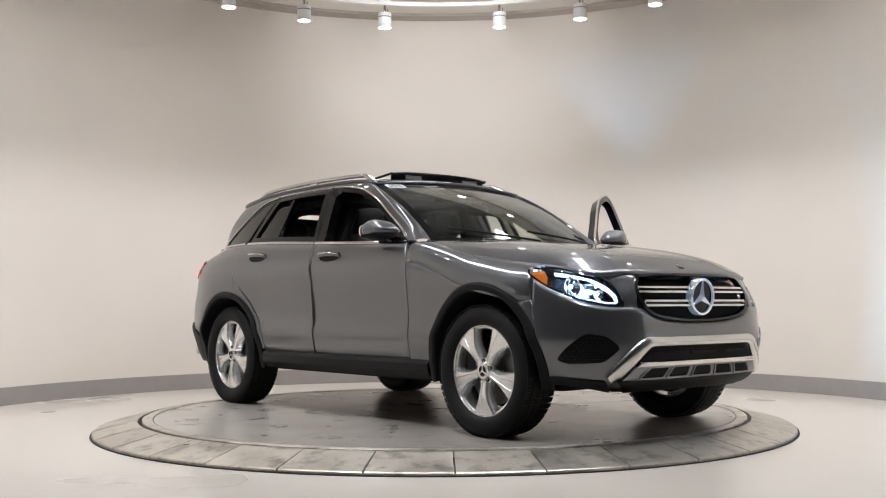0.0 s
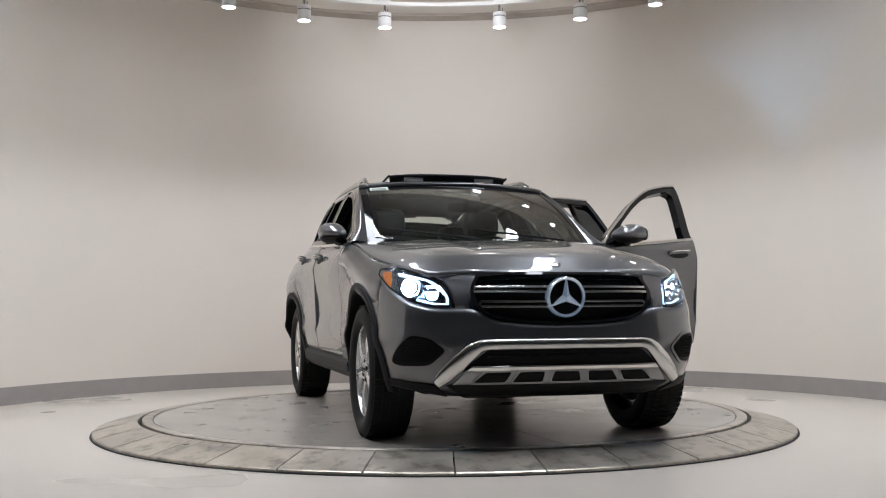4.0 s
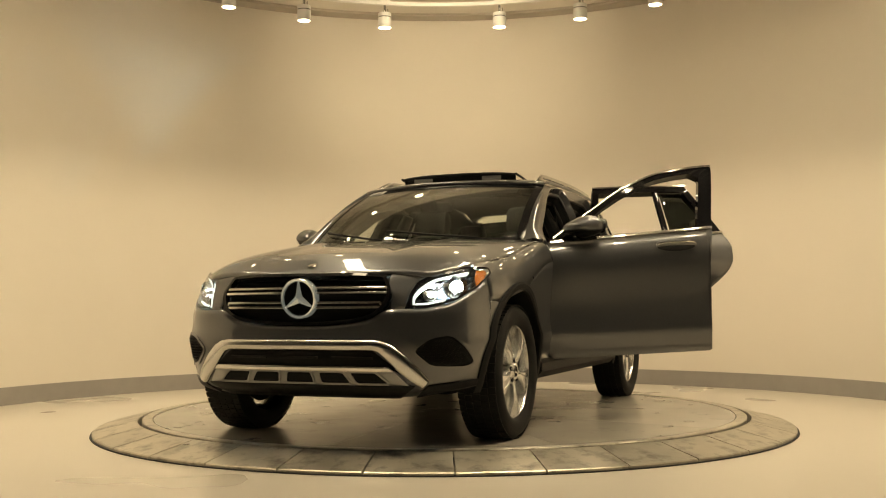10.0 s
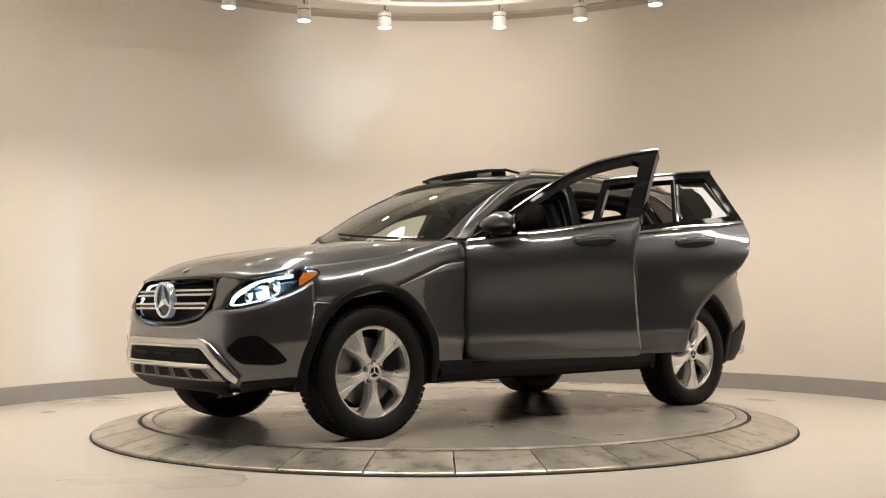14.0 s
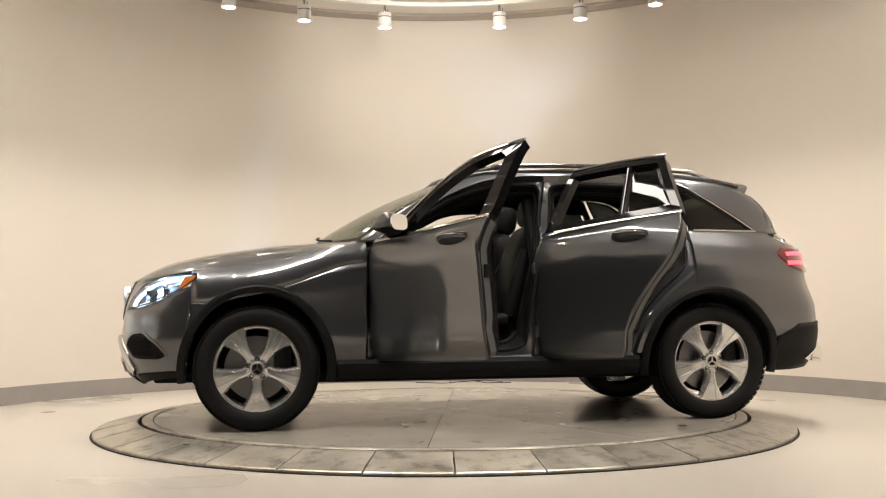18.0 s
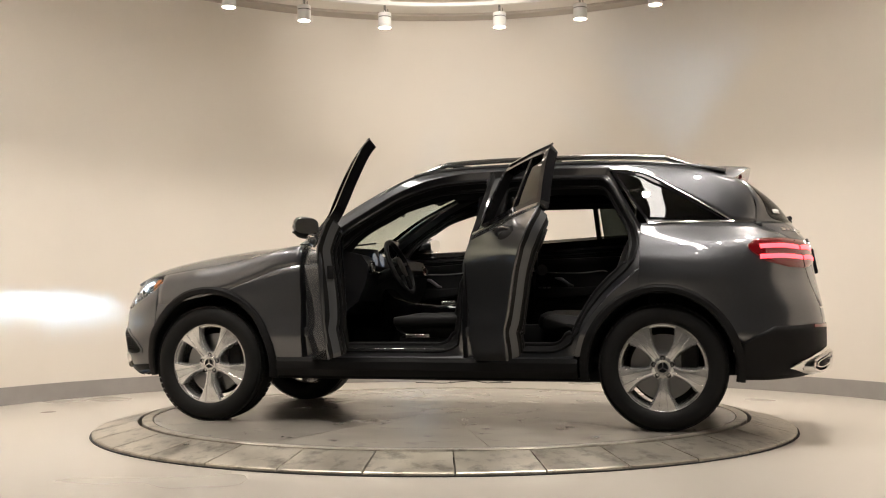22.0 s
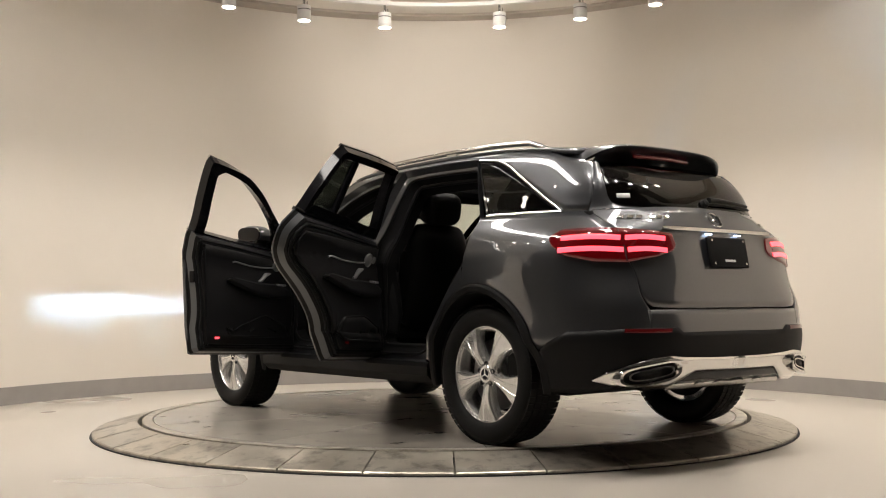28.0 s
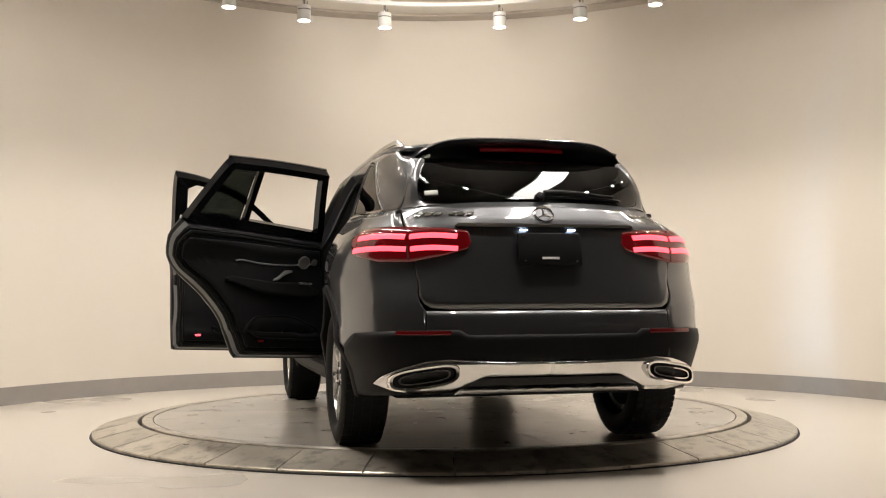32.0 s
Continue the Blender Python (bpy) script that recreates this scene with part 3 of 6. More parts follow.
HOOD_EDGE = [(0.78, 0.836), (0.95, 0.834), (1.10, 0.828), (1.36, 0.814), (1.58, 0.802), (1.80, 0.776), (1.95, 0.738), (2.085, 0.635), (2.135, 0.46), (2.172, 0.28), (2.192, 0.0)]


def hood_edge(x):
    return spline(HOOD_EDGE, x)


def crown(x, s, j, n=8):
    """The rounded top of the fender, from the hood's edge (j = 0) down to the flank (j = n)."""
    y0 = hood_edge(x) + 0.003
    ye, ze = fender_top(x)
    p0 = hood(x, y0)
    t0 = (hood(x, y0 + 0.004) - p0).normalized()
    z3 = ze - 0.12
    p3 = Vector((x, half_width(x, z3), z3))
    t3 = (Vector((x, half_width(x, z3 + 0.004), z3 + 0.004)) - p3).normalized()
    d = (p3 - p0).length
    u = j / n
    q = p0 * (1 - u) ** 3 + (p0 + t0 * (d * 0.30)) * 3 * u * (1 - u) ** 2 + (p3 + t3 * (d * 0.60)) * 3 * u * u * (1 - u) + p3 * u ** 3
    return Vector((q.x, s * q.y, q.z))


ROOF_Z = [(0.30, 1.535), (0.20, 1.565), (0.05, 1.592), (-0.15, 1.608), (-0.5, 1.622), (-0.9, 1.623), (-1.3, 1.611), (-1.6, 1.591), (-1.95, 1.552)]
EDGE_Z = [(0.80, 1.125), (0.45, 1.345), (0.25, 1.465), (0.10, 1.538), (0.0, 1.565), (-0.3, 1.587), (-0.7, 1.593), (-1.2, 1.583), (-1.6, 1.551), (-1.80, 1.516)]


def roof(x, y):
    e = spline(EDGE_Z, x)
    w = max(0.3, half_width(x, e))
    q = min(1.0, abs(y) / w)
    return Vector((x, y, spline(ROOF_Z, x) * (1 - q ** 2.4) + e * q ** 2.4))


def screen(t, v):
    """The windscreen: t across (-1 to 1), v from the base (0) to the roof (1)."""
    b = Vector((1.10 - 0.30 * t * t, 0.742 * t, 1.10 + 0.025 * t * t))
    c = Vector((0.21 - 0.11 * t * t, half_width(0.1, 1.538) * t, 1.562 - 0.024 * t * t))
    p = b.lerp(c, v)
    return p + Vector((0.5, 0, 0.86)) * 0.035 * math.sin(math.pi * min(max(v, 0), 1))


DLO_TOP = [(0.72, 1.125), (0.44, 1.298), (0.19, 1.445), (-0.05, 1.530), (-0.35, 1.563), (-0.70, 1.569), (-1.10, 1.559), (-1.33, 1.523), (-1.51, 1.425), (-1.84, 1.208)]
BELT = [(0.74, 1.115), (0.4, 1.128), (-0.30, 1.160), (-0.95, 1.193), (-1.35, 1.204), (-1.84, 1.206)]
DOOR_LOW = 0.395


def line(table, x0, x1, n, dz=0.0):
    return [(x0 + (x1 - x0) * k / n, spline(table, x0 + (x1 - x0) * k / n) + dz) for k in range(n + 1)]


def arch(cx, a, b, cz, a0, a1, n=24):
    return [(cx + a * math.cos(radians(a0 + (a1 - a0) * k / n)), cz + b * math.sin(radians(a0 + (a1 - a0) * k / n))) for k in range(n + 1)]


F_ARCH, R_ARCH = (1.42, 0.452, 0.500, 0.35), (-1.43, 0.457, 0.482, 0.35)
REAR_SEAM = [(-1.315, 1.203), (-1.36, 1.10), (-1.315, 0.94), (-1.12, 0.76), (-0.99, 0.60), (-0.93, 0.43)]

car = new("car")
tagged(car, "dark grey metallic SUV with two doors open on the turntable", "car")


def panel(name, shape, material, parent=None, label="", thick=0.014, sharp=28):
    return add(name, shape[0], shape[1], material, parent or car, label, True, sharp, thick)


for s in (1, -1):
    # front fender
    xs = [1.80 - (1.80 - 0.78) * k / 26 for k in range(27)]
    top = [(x, fender_top(x)[1] - 0.12) for x in xs]
    low = [p for p in arch(*F_ARCH, 180, 28, 30) if p[1] > 0.36]
    poly = [(0.78, 0.36)] + [(0.945, 0.36)] + low[1:] + top
    rows = [[crown(0.78 + (1.80 - 0.78) * k / 26, s, j) for j in range(9)] for k in range(27)]
    cv, cf = loft(rows, False)
    panel("front_fender", join(patch(side(s), poly, 40, 14), (cv, cf if s < 0 else [q[::-1] for q in cf])), M_PAINT)
    # upper side: pillars and roof edge, round to the tailgate
    upl = line(EDGE_Z, XS, 0.80, 40)
    dl = [(x, spline(DLO_TOP, x)) for x in [0.72 - (0.72 - XS) * k / 48 for k in range(49)]]
    low = [(wx(x, spline(DLO_TOP, x)), spline(DLO_TOP, x)) for x in (-1.70, -1.75, -1.80)] + [(wx(-1.846, 1.206), 1.206), (wy(0.655, 1.206), 1.206)]
    inn = [(wy(y, z), z) for y, z in ((0.634, 1.25), (0.604, 1.36), (0.570, 1.42), (0.535, 1.47))]
    upr = [(wx(-1.785, 1.498), 1.498), (wx(-1.735, 1.515), 1.515)]
    poly = [(0.80, 1.124)] + dl + low + inn + upr + upl[:-1]
    panel("roof_side", patch(quarter(s), poly, 80, 8), M_PAINT)
    # quarter panel, round to the tailgate and down to the black apron
    seam = curve2(REAR_SEAM, 6)
    low = [(wx(-1.905, 0.505), 0.505), (wx(-2.0, 0.545), 0.545), (wy(0.74, 0.60), 0.60), (wy(0.605, 0.60), 0.60)]
    inn = [(wy(y, z), z) for y, z in ((0.600, 0.703), (0.622, 0.735), (0.634, 0.775), (0.655, 0.95), (0.66, 1.08), (0.664, 1.203))]
    poly = seam + [(-0.95, 0.42)] + [(wx(*q), q[1]) for q in arch(*R_ARCH, 10, 160, 36)] + low + inn + [(XS, 1.203), (-1.35, 1.203)]
    panel("quarter_panel", patch(quarter(s), poly, 90, 18), M_PAINT)
    # wheel arch cladding
    for nm, A, xs0, aa, bb in (("front_arch_cladding", F_ARCH, 1.42, 0.412, 0.462), ("rear_arch_cladding", R_ARCH, -1.43, 0.418, 0.446)):
        o = arch(A[0], A[1] + 0.012, A[2] + 0.008, A[3], -8, 188, 40)
        i = arch(A[0], aa, bb, A[3], -8, 188, 40)
        S = side(s)
        q = Vector((0, s, 0))
        rings = []
        for a, b in zip(o, i):
            pa, pb = S(*a), S(*b)
            rings.append([pa - q * 0.02, pa + q * 0.008, pa.lerp(pb, 0.3) + q * 0.016, pa.lerp(pb, 0.8) + q * 0.016, pb + q * 0.008, pb - q * 0.03])
        panel(nm, flipped(loft(rings, False), s < 0), M_CLAD, thick=0)
        # liner
        rings = []
        for b in arch(A[0], aa - 0.004, bb - 0.004, A[3], -4, 184, 30):
            yy = half_width(min(max(b[0], -1.9), 1.85), max(b[1], 0.3))
            rings.append([Vector((b[0], s * (yy - 0.005), b[1])), Vector((b[0], s * 0.45, b[1])), Vector((A[0], s * 0.45, A[3]))])
        panel("wheel_arch_liner", flipped(loft(rings, False), s < 0), M_CABIN, thick=0)
    # sill cladding
    S = side(s)
    q = Vector((0, s, 0))
    rings = []
    for k in range(21):
        x = 0.95 - 1.90 * k / 20
        y = flank(x, 0.40)
        rings.append([Vector((x, s * (y - 0.06), 0.415)), Vector((x, s * (y + 0.004), 0.41)), Vector((x, s * (y + 0.016), 0.385)), Vector((x, s * (y + 0.012), 0.335)), Vector((x, s * (y - 0.03), 0.293)), Vector((x, s * (y - 0.25), 0.285))])
    panel("sill_cladding", loft(rings, False), M_CLAD, thick=0)

# hood
fine = [(spline([(b, a) for a, b in HOOD_EDGE], y), y) for y in [0.0, 0.1, 0.2, 0.3, 0.4, 0.46, 0.52, 0.58, 0.635, 0.67, 0.70, 0.738, 0.76, 0.776, 0.79, 0.802, 0.814, 0.822, 0.828, 0.834]]
half = [(y, x) for x, y in fine]
rear = [(0.834, 0.80), (0.78, 0.835), (0.70, 0.89), (0.55, 0.96), (0.35, 1.03), (0.0, 1.06)]
poly = half + rear + [(-y, x) for y, x in rear[::-1][1:]] + [(-y, x) for y, x in half[::-1][:-1]]
v, f = patch(lambda y, x: hood(x, y), poly, 60, 30)
bonnet = panel("hood", (v, f), M_PAINT, thick=0.016)

# windscreen, roof, tailgate glass
v, f = patch(screen, [(-1, 0), (1, 0), (1, 1), (-1, 1)], 24, 12)
ws = panel("windscreen", (v, f), M_GLASS, thick=0.005)
ws.visible_shadow = False
verts, faces = [], []
for i in range(33):
    x = 0.21 - 2.02 * i / 32
    e = half_width(min(x, 0.1), spline(EDGE_Z, min(x, 0.1)))
    for k in range(21):
        t = -1 + k / 10
        xx = x - (0.11 * t * t if i == 0 else 0.11 * t * t * max(0.0, 1 - i / 6))
        verts.append(roof(xx, t * half_width(xx, spline(EDGE_Z, xx))))
for i in range(32):
    for k in range(20):
        a = i * 21 + k
        c = (verts[a] + verts[a + 22]) / 2
        if -0.55 < c.x < 0.02 and abs(c.y) < 0.42:
            continue
        faces.append([a, a + 21, a + 22, a + 1])
panel("roof", (verts, faces), M_PAINT, thick=0.02)

# front bumper skin
BUMP_UP = [(0.0, 0.628), (0.2, 0.634), (0.38, 0.66), (0.47, 0.705), (0.55, 0.713), (0.66, 0.716), (0.765, 0.748), (0.835, 0.818), (0.866, 0.885)]
half = curve2(BUMP_UP, 4)
upper = [(un(y, z), z) for y, z in half]
low_half = [(un(y, 0.27), 0.27) for y in (0.0, 0.2, 0.4, 0.55)] + [(un(0.72, 0.30), 0.30), (unx(1.865, 0.33), 0.33)]
arc_f = [(unx(x, z), z) for x, z in [(1.868, 0.40), (1.850, 0.52), (1.826, 0.60), (1.807, 0.70), (1.804, 0.80), (1.804, 0.87)]]
hb = low_half + arc_f
poly = [(-u, z) for u, z in hb[::-1]] + hb[1:] + [p for p in upper[::-1]] + [(-u, z) for u, z in upper[1:]]
panel("front_bumper", patch(nose, poly, 90, 16), M_PAINT)

# painted bridge between grille and headlight
for s in (1, -1):
    br = npoly([(0.452, 0.884), (0.496, 0.80), (0.500, 0.711), (0.566, 0.716), (0.580, 0.795), (0.610, 0.862), (0.68, 0.892), (0.60, 0.900), (0.50, 0.899)], s)
    panel("nose_bridge", patch(nose, br, 14, 8), M_PAINT)
    # windscreen pillar
    rings = []
    for k in range(17):
        v = k / 16
        a = screen(s, v)
        x = 0.80 + (0.10 - 0.80) * v
        e = spline(EDGE_Z, x)
        c = Vector((x, s * half_width(x, e), e))
        m = a.lerp(c, 0.5) + Vector((0.25, s * 0.25, 0.5)) * 0.022
        rings.append([a, a.lerp(m, 0.55) + (m - a.lerp(c, 0.5)) * 0.25, m, m.lerp(c, 0.5) + (m - a.lerp(c, 0.5)) * 0.25, c])
    panel("windscreen_pillar", flipped(loft(rings, False), s < 0), M_PAINT, thick=0)

# rear bumper skin, tailgate
poly = tpoly([(-0.597, 0.42), (0.597, 0.42), (0.597, 0.703), (0.4, 0.703), (-0.4, 0.703), (-0.597, 0.703)])
panel("rear_bumper", patch(tail, poly, 80, 10), M_PAINT)
TG = [(0.0, 0.712), (0.50, 0.712), (0.575, 0.718), (0.606, 0.738), (0.626, 0.776), (0.648, 0.95), (0.653, 1.08), (0.657, 1.203)]
hr = [(ut(y, z), z) for y, z in TG]
poly = [(-u, z) for u, z in hr[::-1]] + hr[1:] + [(ut(0.3, 1.225), 1.225), (0, 1.23), (ut(-0.3, 1.225), 1.225)]
tailgate = panel("tailgate", patch(tail, poly, 60, 14), M_PAINT)
GL = [(0.0, 1.222), (0.35, 1.218), (0.47, 1.214), (0.553, 1.231), (0.578, 1.276), (0.570, 1.355), (0.548, 1.41), (0.515, 1.462)]
hr = [(ut(y, z), z) for y, z in GL]
poly = [(-u, z) for u, z in hr[::-1]] + hr[1:] + [(ut(0.3, 1.475), 1.475), (0, 1.48), (ut(-0.3, 1.475), 1.475)]
# painted pillars beside the rear window, part of the tailgate
for s in (1, -1):
    o = curve2([(0.655, 1.204), (0.641, 1.235), (0.622, 1.30), (0.602, 1.365), (0.572, 1.42), (0.538, 1.468)], 4)
    i = curve2([(0.46, 1.214), (0.552, 1.230), (0.577, 1.276), (0.569, 1.355), (0.547, 1.41), (0.514, 1.462)], 4)
    rings = []
    for q, w in zip(o, i):
        line_of = []
        for k in range(6):
            e = Vector(q).lerp(Vector(w), k / 5)
            line_of.append(at(tail, s * ut(*e), e.y, 0.006 * math.sin(math.pi * k / 5)))
        rings.append(line_of)
    v, f = loft(rings, False)
    pl = add("tailgate_pillar", v, f if s > 0 else [q[::-1] for q in f], M_PAINT, tailgate)
rg = panel("rear_window", patch(tail, poly, 50, 10), M_TAILGLASS, thick=0.005)


# ---------------------------------------------------------------- wheels
def wheel_rim(s):
    """Five spokes that widen to the rim, each with a shallow groove; outer face towards +y."""
    shapes = []
    prof = [(0.238, -0.12), (0.243, 0.0), (0.258, 0.024), (0.2625, 0.030), (0.2600, 0.035), (0.2505, 0.036), (0.2465, 0.030), (0.2445, 0.020), (0.2365, 0.019), (0.2345, 0.010), (0.229, -0.02), (0.225, -0.12)]
    rings = [[Vector((r * math.cos(a), y, r * math.sin(a))) for r, y in prof] for a in [2 * math.pi * k / 80 for k in range(81)]]
    shapes.append(loft(rings, False))
    yv = Vector((0, 1, 0))
    for k in range(5):
        a = -math.pi / 2 + 2 * math.pi * k / 5
        e, t = Vector((math.cos(a), 0, math.sin(a))), Vector((-math.sin(a), 0, math.cos(a)))
        rings = []
        for r, w, y, g in [(0.036, 0.026, 0.030, 0.004), (0.060, 0.0255, 0.034, 0.006), (0.085, 0.0245, 0.038, 0.008), (0.11, 0.026, 0.041, 0.010), (0.135, 0.031, 0.043, 0.0125), (0.16, 0.039, 0.043, 0.015), (0.185, 0.050, 0.041, 0.018), (0.21, 0.063, 0.038, 0.021), (0.232, 0.074, 0.035, 0.0235), (0.248, 0.080, 0.0345, 0.025)]:
            c = e * math.sqrt(max(r * r - (w * 0.5) ** 2 * (r > 0.2), 0.0))
            flare = 0.012 if 0.05 < r < 0.24 else 0.004
            rows = [(-w - flare, y - 0.052), (-w - flare * 0.4, y - 0.022), (-w, y - 0.007), (-w + 0.005, y - 0.0015), (-g - 0.003, y), (-g, y - 0.0035), (g, y - 0.0035), (g + 0.003, y), (w - 0.005, y - 0.0015), (w, y - 0.007), (w + flare * 0.4, y - 0.022), (w + flare, y - 0.052)]
            rings.append([c + t * q + yv * h for q, h in rows])
        shapes.append(fix(*loft(rings, True, True)))
    shapes.append(turned([(0.0, -0.02), (0.072, -0.02), (0.076, 0.018), (0.071, 0.029), (0.048, 0.035), (0.044, 0.040), (0.037, 0.040), (0.0, 0.034)], 40, "y"))
    return join(*shapes)


def wheel(x, s):
    tyre_prof = [(0.258, -0.110), (0.268, -0.120), (0.315, -0.124), (0.345, -0.112), (0.362, -0.09), (0.3665, -0.05), (0.3670, 0.0), (0.3665, 0.05), (0.362, 0.09), (0.345, 0.112), (0.315, 0.124), (0.275, 0.118), (0.262, 0.104), (0.250, 0.09)]
    rings = [[Vector((r * math.cos(a), y, r * math.sin(a))) for r, y in tyre_prof] for a in [2 * math.pi * k / 72 for k in range(73)]]
    w = add("wheel", *loft(rings, False), M_RUBBER, car, "black all-season tyre on a silver alloy wheel", True, 50)
    w.matrix_basis = pose(x, s * 0.790, 0.366, 0, 0, 0 if s > 0 else 180)
    # tread blocks
    shapes = []
    for k in range(60):
        a = 2 * math.pi * k / 60
        for y in (-0.088, -0.045, 0.0, 0.045, 0.088):
            b = box(0, y, 0.3672 - 0.004 * (abs(y) > 0.08), 0.030, 0.036, 0.006)
            shapes.append(moved(b, Matrix.Rotation(a + (0.02 if int(abs(y) * 1000) % 2 else 0), 4, "Y")))
    add("tread", *join(*shapes), M_RUBBER, w, smooth=False)
    rim = add("rim", *moved(wheel_rim(s), Matrix.Translation((0, 0.058, 0))), M_ALLOY, w, "silver five-spoke alloy rim", True, 30)
    v, f = turned([(0.0, -0.01), (0.19, -0.01), (0.19, 0.012), (0.10, 0.012), (0.10, 0.03), (0.0, 0.03)], 40, "y")
    add("brake_disc", v, f, M_STEELDARK, w)
    cal = moved(box(0, 0, 0, 0.10, 0.06, 0.20, 0.02), Matrix.Translation((-0.15 * s, 0.01, 0.05)))
    add("caliper", *cal, M_CLAD, w)
    v, f = turned([(0.0, -0.06), (0.205, -0.06), (0.205, -0.055), (0.0, -0.055)], 40, "y")
    add("backing", v, f, M_CABIN, w)
    v, f = turned([(0.0, 0.092), (0.034, 0.092), (0.033, 0.0975), (0.0, 0.099)], 32, "y")
    add("centre_cap", v, f, M_CABIN, w)
    shapes = [turned([(0.0295, 0.098), (0.032, 0.098), (0.032, 0.1005), (0.0295, 0.1005)], 32, "y", True)]
    for k in range(3):
        shapes.append(moved(box(0, 0.0995, 0.014, 0.0055, 0.0016, 0.028), Matrix.Rotation(2 * math.pi * k / 3, 4, "Y")))
    add("cap_emblem", *join(*shapes), M_CHROME, w)
    for k in range(5):
        a = -math.pi / 2 + math.pi / 5 + 2 * math.pi * k / 5
        v, f = turned([(0.0, 0.077), (0.0135, 0.077), (0.0135, 0.0935), (0.009, 0.0955), (0.009, 0.090), (0.0, 0.090)], 12, "y")
        add("wheel_bolt", *moved((v, f), Matrix.Translation((0.056 * math.cos(a), 0, 0.056 * math.sin(a)))), M_CLAD, w)
    return w


for x in (1.422, -1.440):
    for s in (1, -1):
        wheel(x, s)

v, f = join(box(0.0, 0, 0.30, 3.6, 1.3, 0.08, 0.02), box(1.88, 0, 0.29, 0.32, 0.9, 0.06, 0.02), box(-1.95, 0, 0.35, 0.5, 1.0, 0.1, 0.02))
panel("underbody", (v, f), M_CABIN, thick=0)

# thin cables lying on the floor by the far wall
for pts in ([(-0.30, 3.72, 0.006), (0.02, 3.62, 0.006), (0.30, 3.74, 0.02), (0.45, 3.60, 0.006), (0.70, 3.66, 0.006)], [(0.06, 3.86, 0.10), (0.06, 3.70, 0.02), (0.07, 3.55, 0.005)], [(0.20, 3.80, 0.006), (0.42, 3.70, 0.03), (0.62, 3.78, 0.006)]):
    fine = []
    for a, b2 in zip(pts, pts[1:]):
        for k in range(6):
            fine.append(Vector(a).lerp(Vector(b2), k / 6) + Vector((0, 0.02 * math.sin(k), 0)))
    v, f = tube(fine + [Vector(pts[-1])], 0.004, 6)
    tagged(add("cable", v, f, M_CLAD), "thin dark cable lying on the concrete floor", "cable", "loose cables")


# ---------------------------------------------------------------- front end
GRILLE = [(0.0, 0.632), (0.2, 0.640), (0.38, 0.666), (0.462, 0.715), (0.49, 0.80), (0.445, 0.885)]
gr = npoly(curve2(GRILLE, 4))
poly = [(-u, z) for u, z in gr[::-1]] + gr[1:] + npoly([(0.3, 0.895), (0.0, 0.895), (-0.3, 0.895)])
panel("grille_backing", patch(nose, poly, 40, 8, -0.045), M_CABIN, label="deep black radiator grille", thick=0.01)
panel("grille_surround", band(nose, poly, shrink(poly, 0.014), 0.004, 110, 0.03), M_BLACK, thick=0)
for z in (0.808, 0.735):
    for s in (1, -1):
        y1 = 0.478 if z > 0.8 else 0.455
        pts = [(s * un(y, z - 0.002 * math.cos(y * 3)), z) for y in [0.085 + (y1 - 0.085) * k / 14 for k in range(15)]]
        for dz in (0.0125, -0.0125):
            v, f = trim(nose, [(u, q + dz) for u, q in pts], 0.011, 0.0, 0.03)
            panel("grille_slat", (v, f), M_SATIN, thick=0)
        v, f = trim(nose, pts, 0.014, -0.012, 0.02)
        panel("slat_infill", (v, f), M_BLACK, thick=0)
        v, f = trim(nose, [(s * un(y1 - 0.006, z), z - 0.018), (s * un(y1 - 0.006, z), z + 0.018)], 0.01, 0.0, 0.03)
        panel("slat_end", (v, f), M_SATIN, thick=0)
# round badge: ring, dark disc and three plain bars
bx = nose(0.0001, 0.768).x + 0.006
badge_m = Matrix.Translation((bx, 0, 0.768)) @ Matrix.Rotation(radians(-90), 4, "Z") @ Matrix.Rotation(radians(-4), 4, "X")
v, f = turned([(0.0, -0.02), (0.095, -0.02), (0.095, -0.002), (0.0, 0.0)], 48, "y")
badge = panel("badge_disc", moved((v, f), badge_m), M_BLACK, thick=0)
rings = [[Vector((r * math.cos(a), y, r * math.sin(a))) for r, y in [(0.102, -0.03), (0.103, 0.006), (0.098, 0.013), (0.090, 0.010), (0.087, 0.0)]] for a in [2 * math.pi * k / 64 for k in range(65)]]
v, f = moved(loft(rings, False), badge_m)
add("badge_ring", v, f, M_STAR, badge)
shapes = []
for k in range(3):
    sp = ([Vector((-0.022, 0.0, 0.0)), Vector((0.0, 0.018, 0.0)), Vector((0.022, 0.0, 0.0)), Vector((0.003, 0.0, 0.092)), Vector((0.0, 0.006, 0.092)), Vector((-0.003, 0.0, 0.092))], [[0, 1, 4, 5], [1, 2, 3, 4], [5, 4, 3], [0, 2, 1], [0, 5, 3, 2]])
    shapes.append(moved(fix(*sp), Matrix.Rotation(2 * math.pi * k / 3, 4, "Y")))
v, f = moved(join(*shapes), badge_m)
add("badge_bars", v, f, M_STAR, badge, smooth=False)
v, f = turned([(0.0, 0.0), (0.026, 0.0), (0.026, 0.004), (0.0, 0.006)], 28)
panel("hood_badge", moved((v, f), Matrix.Translation((2.10, 0, hood_z(2.10, 0) + 0.001)) @ Matrix.Rotation(radians(24), 4, "Y")), M_SATIN, thick=0)

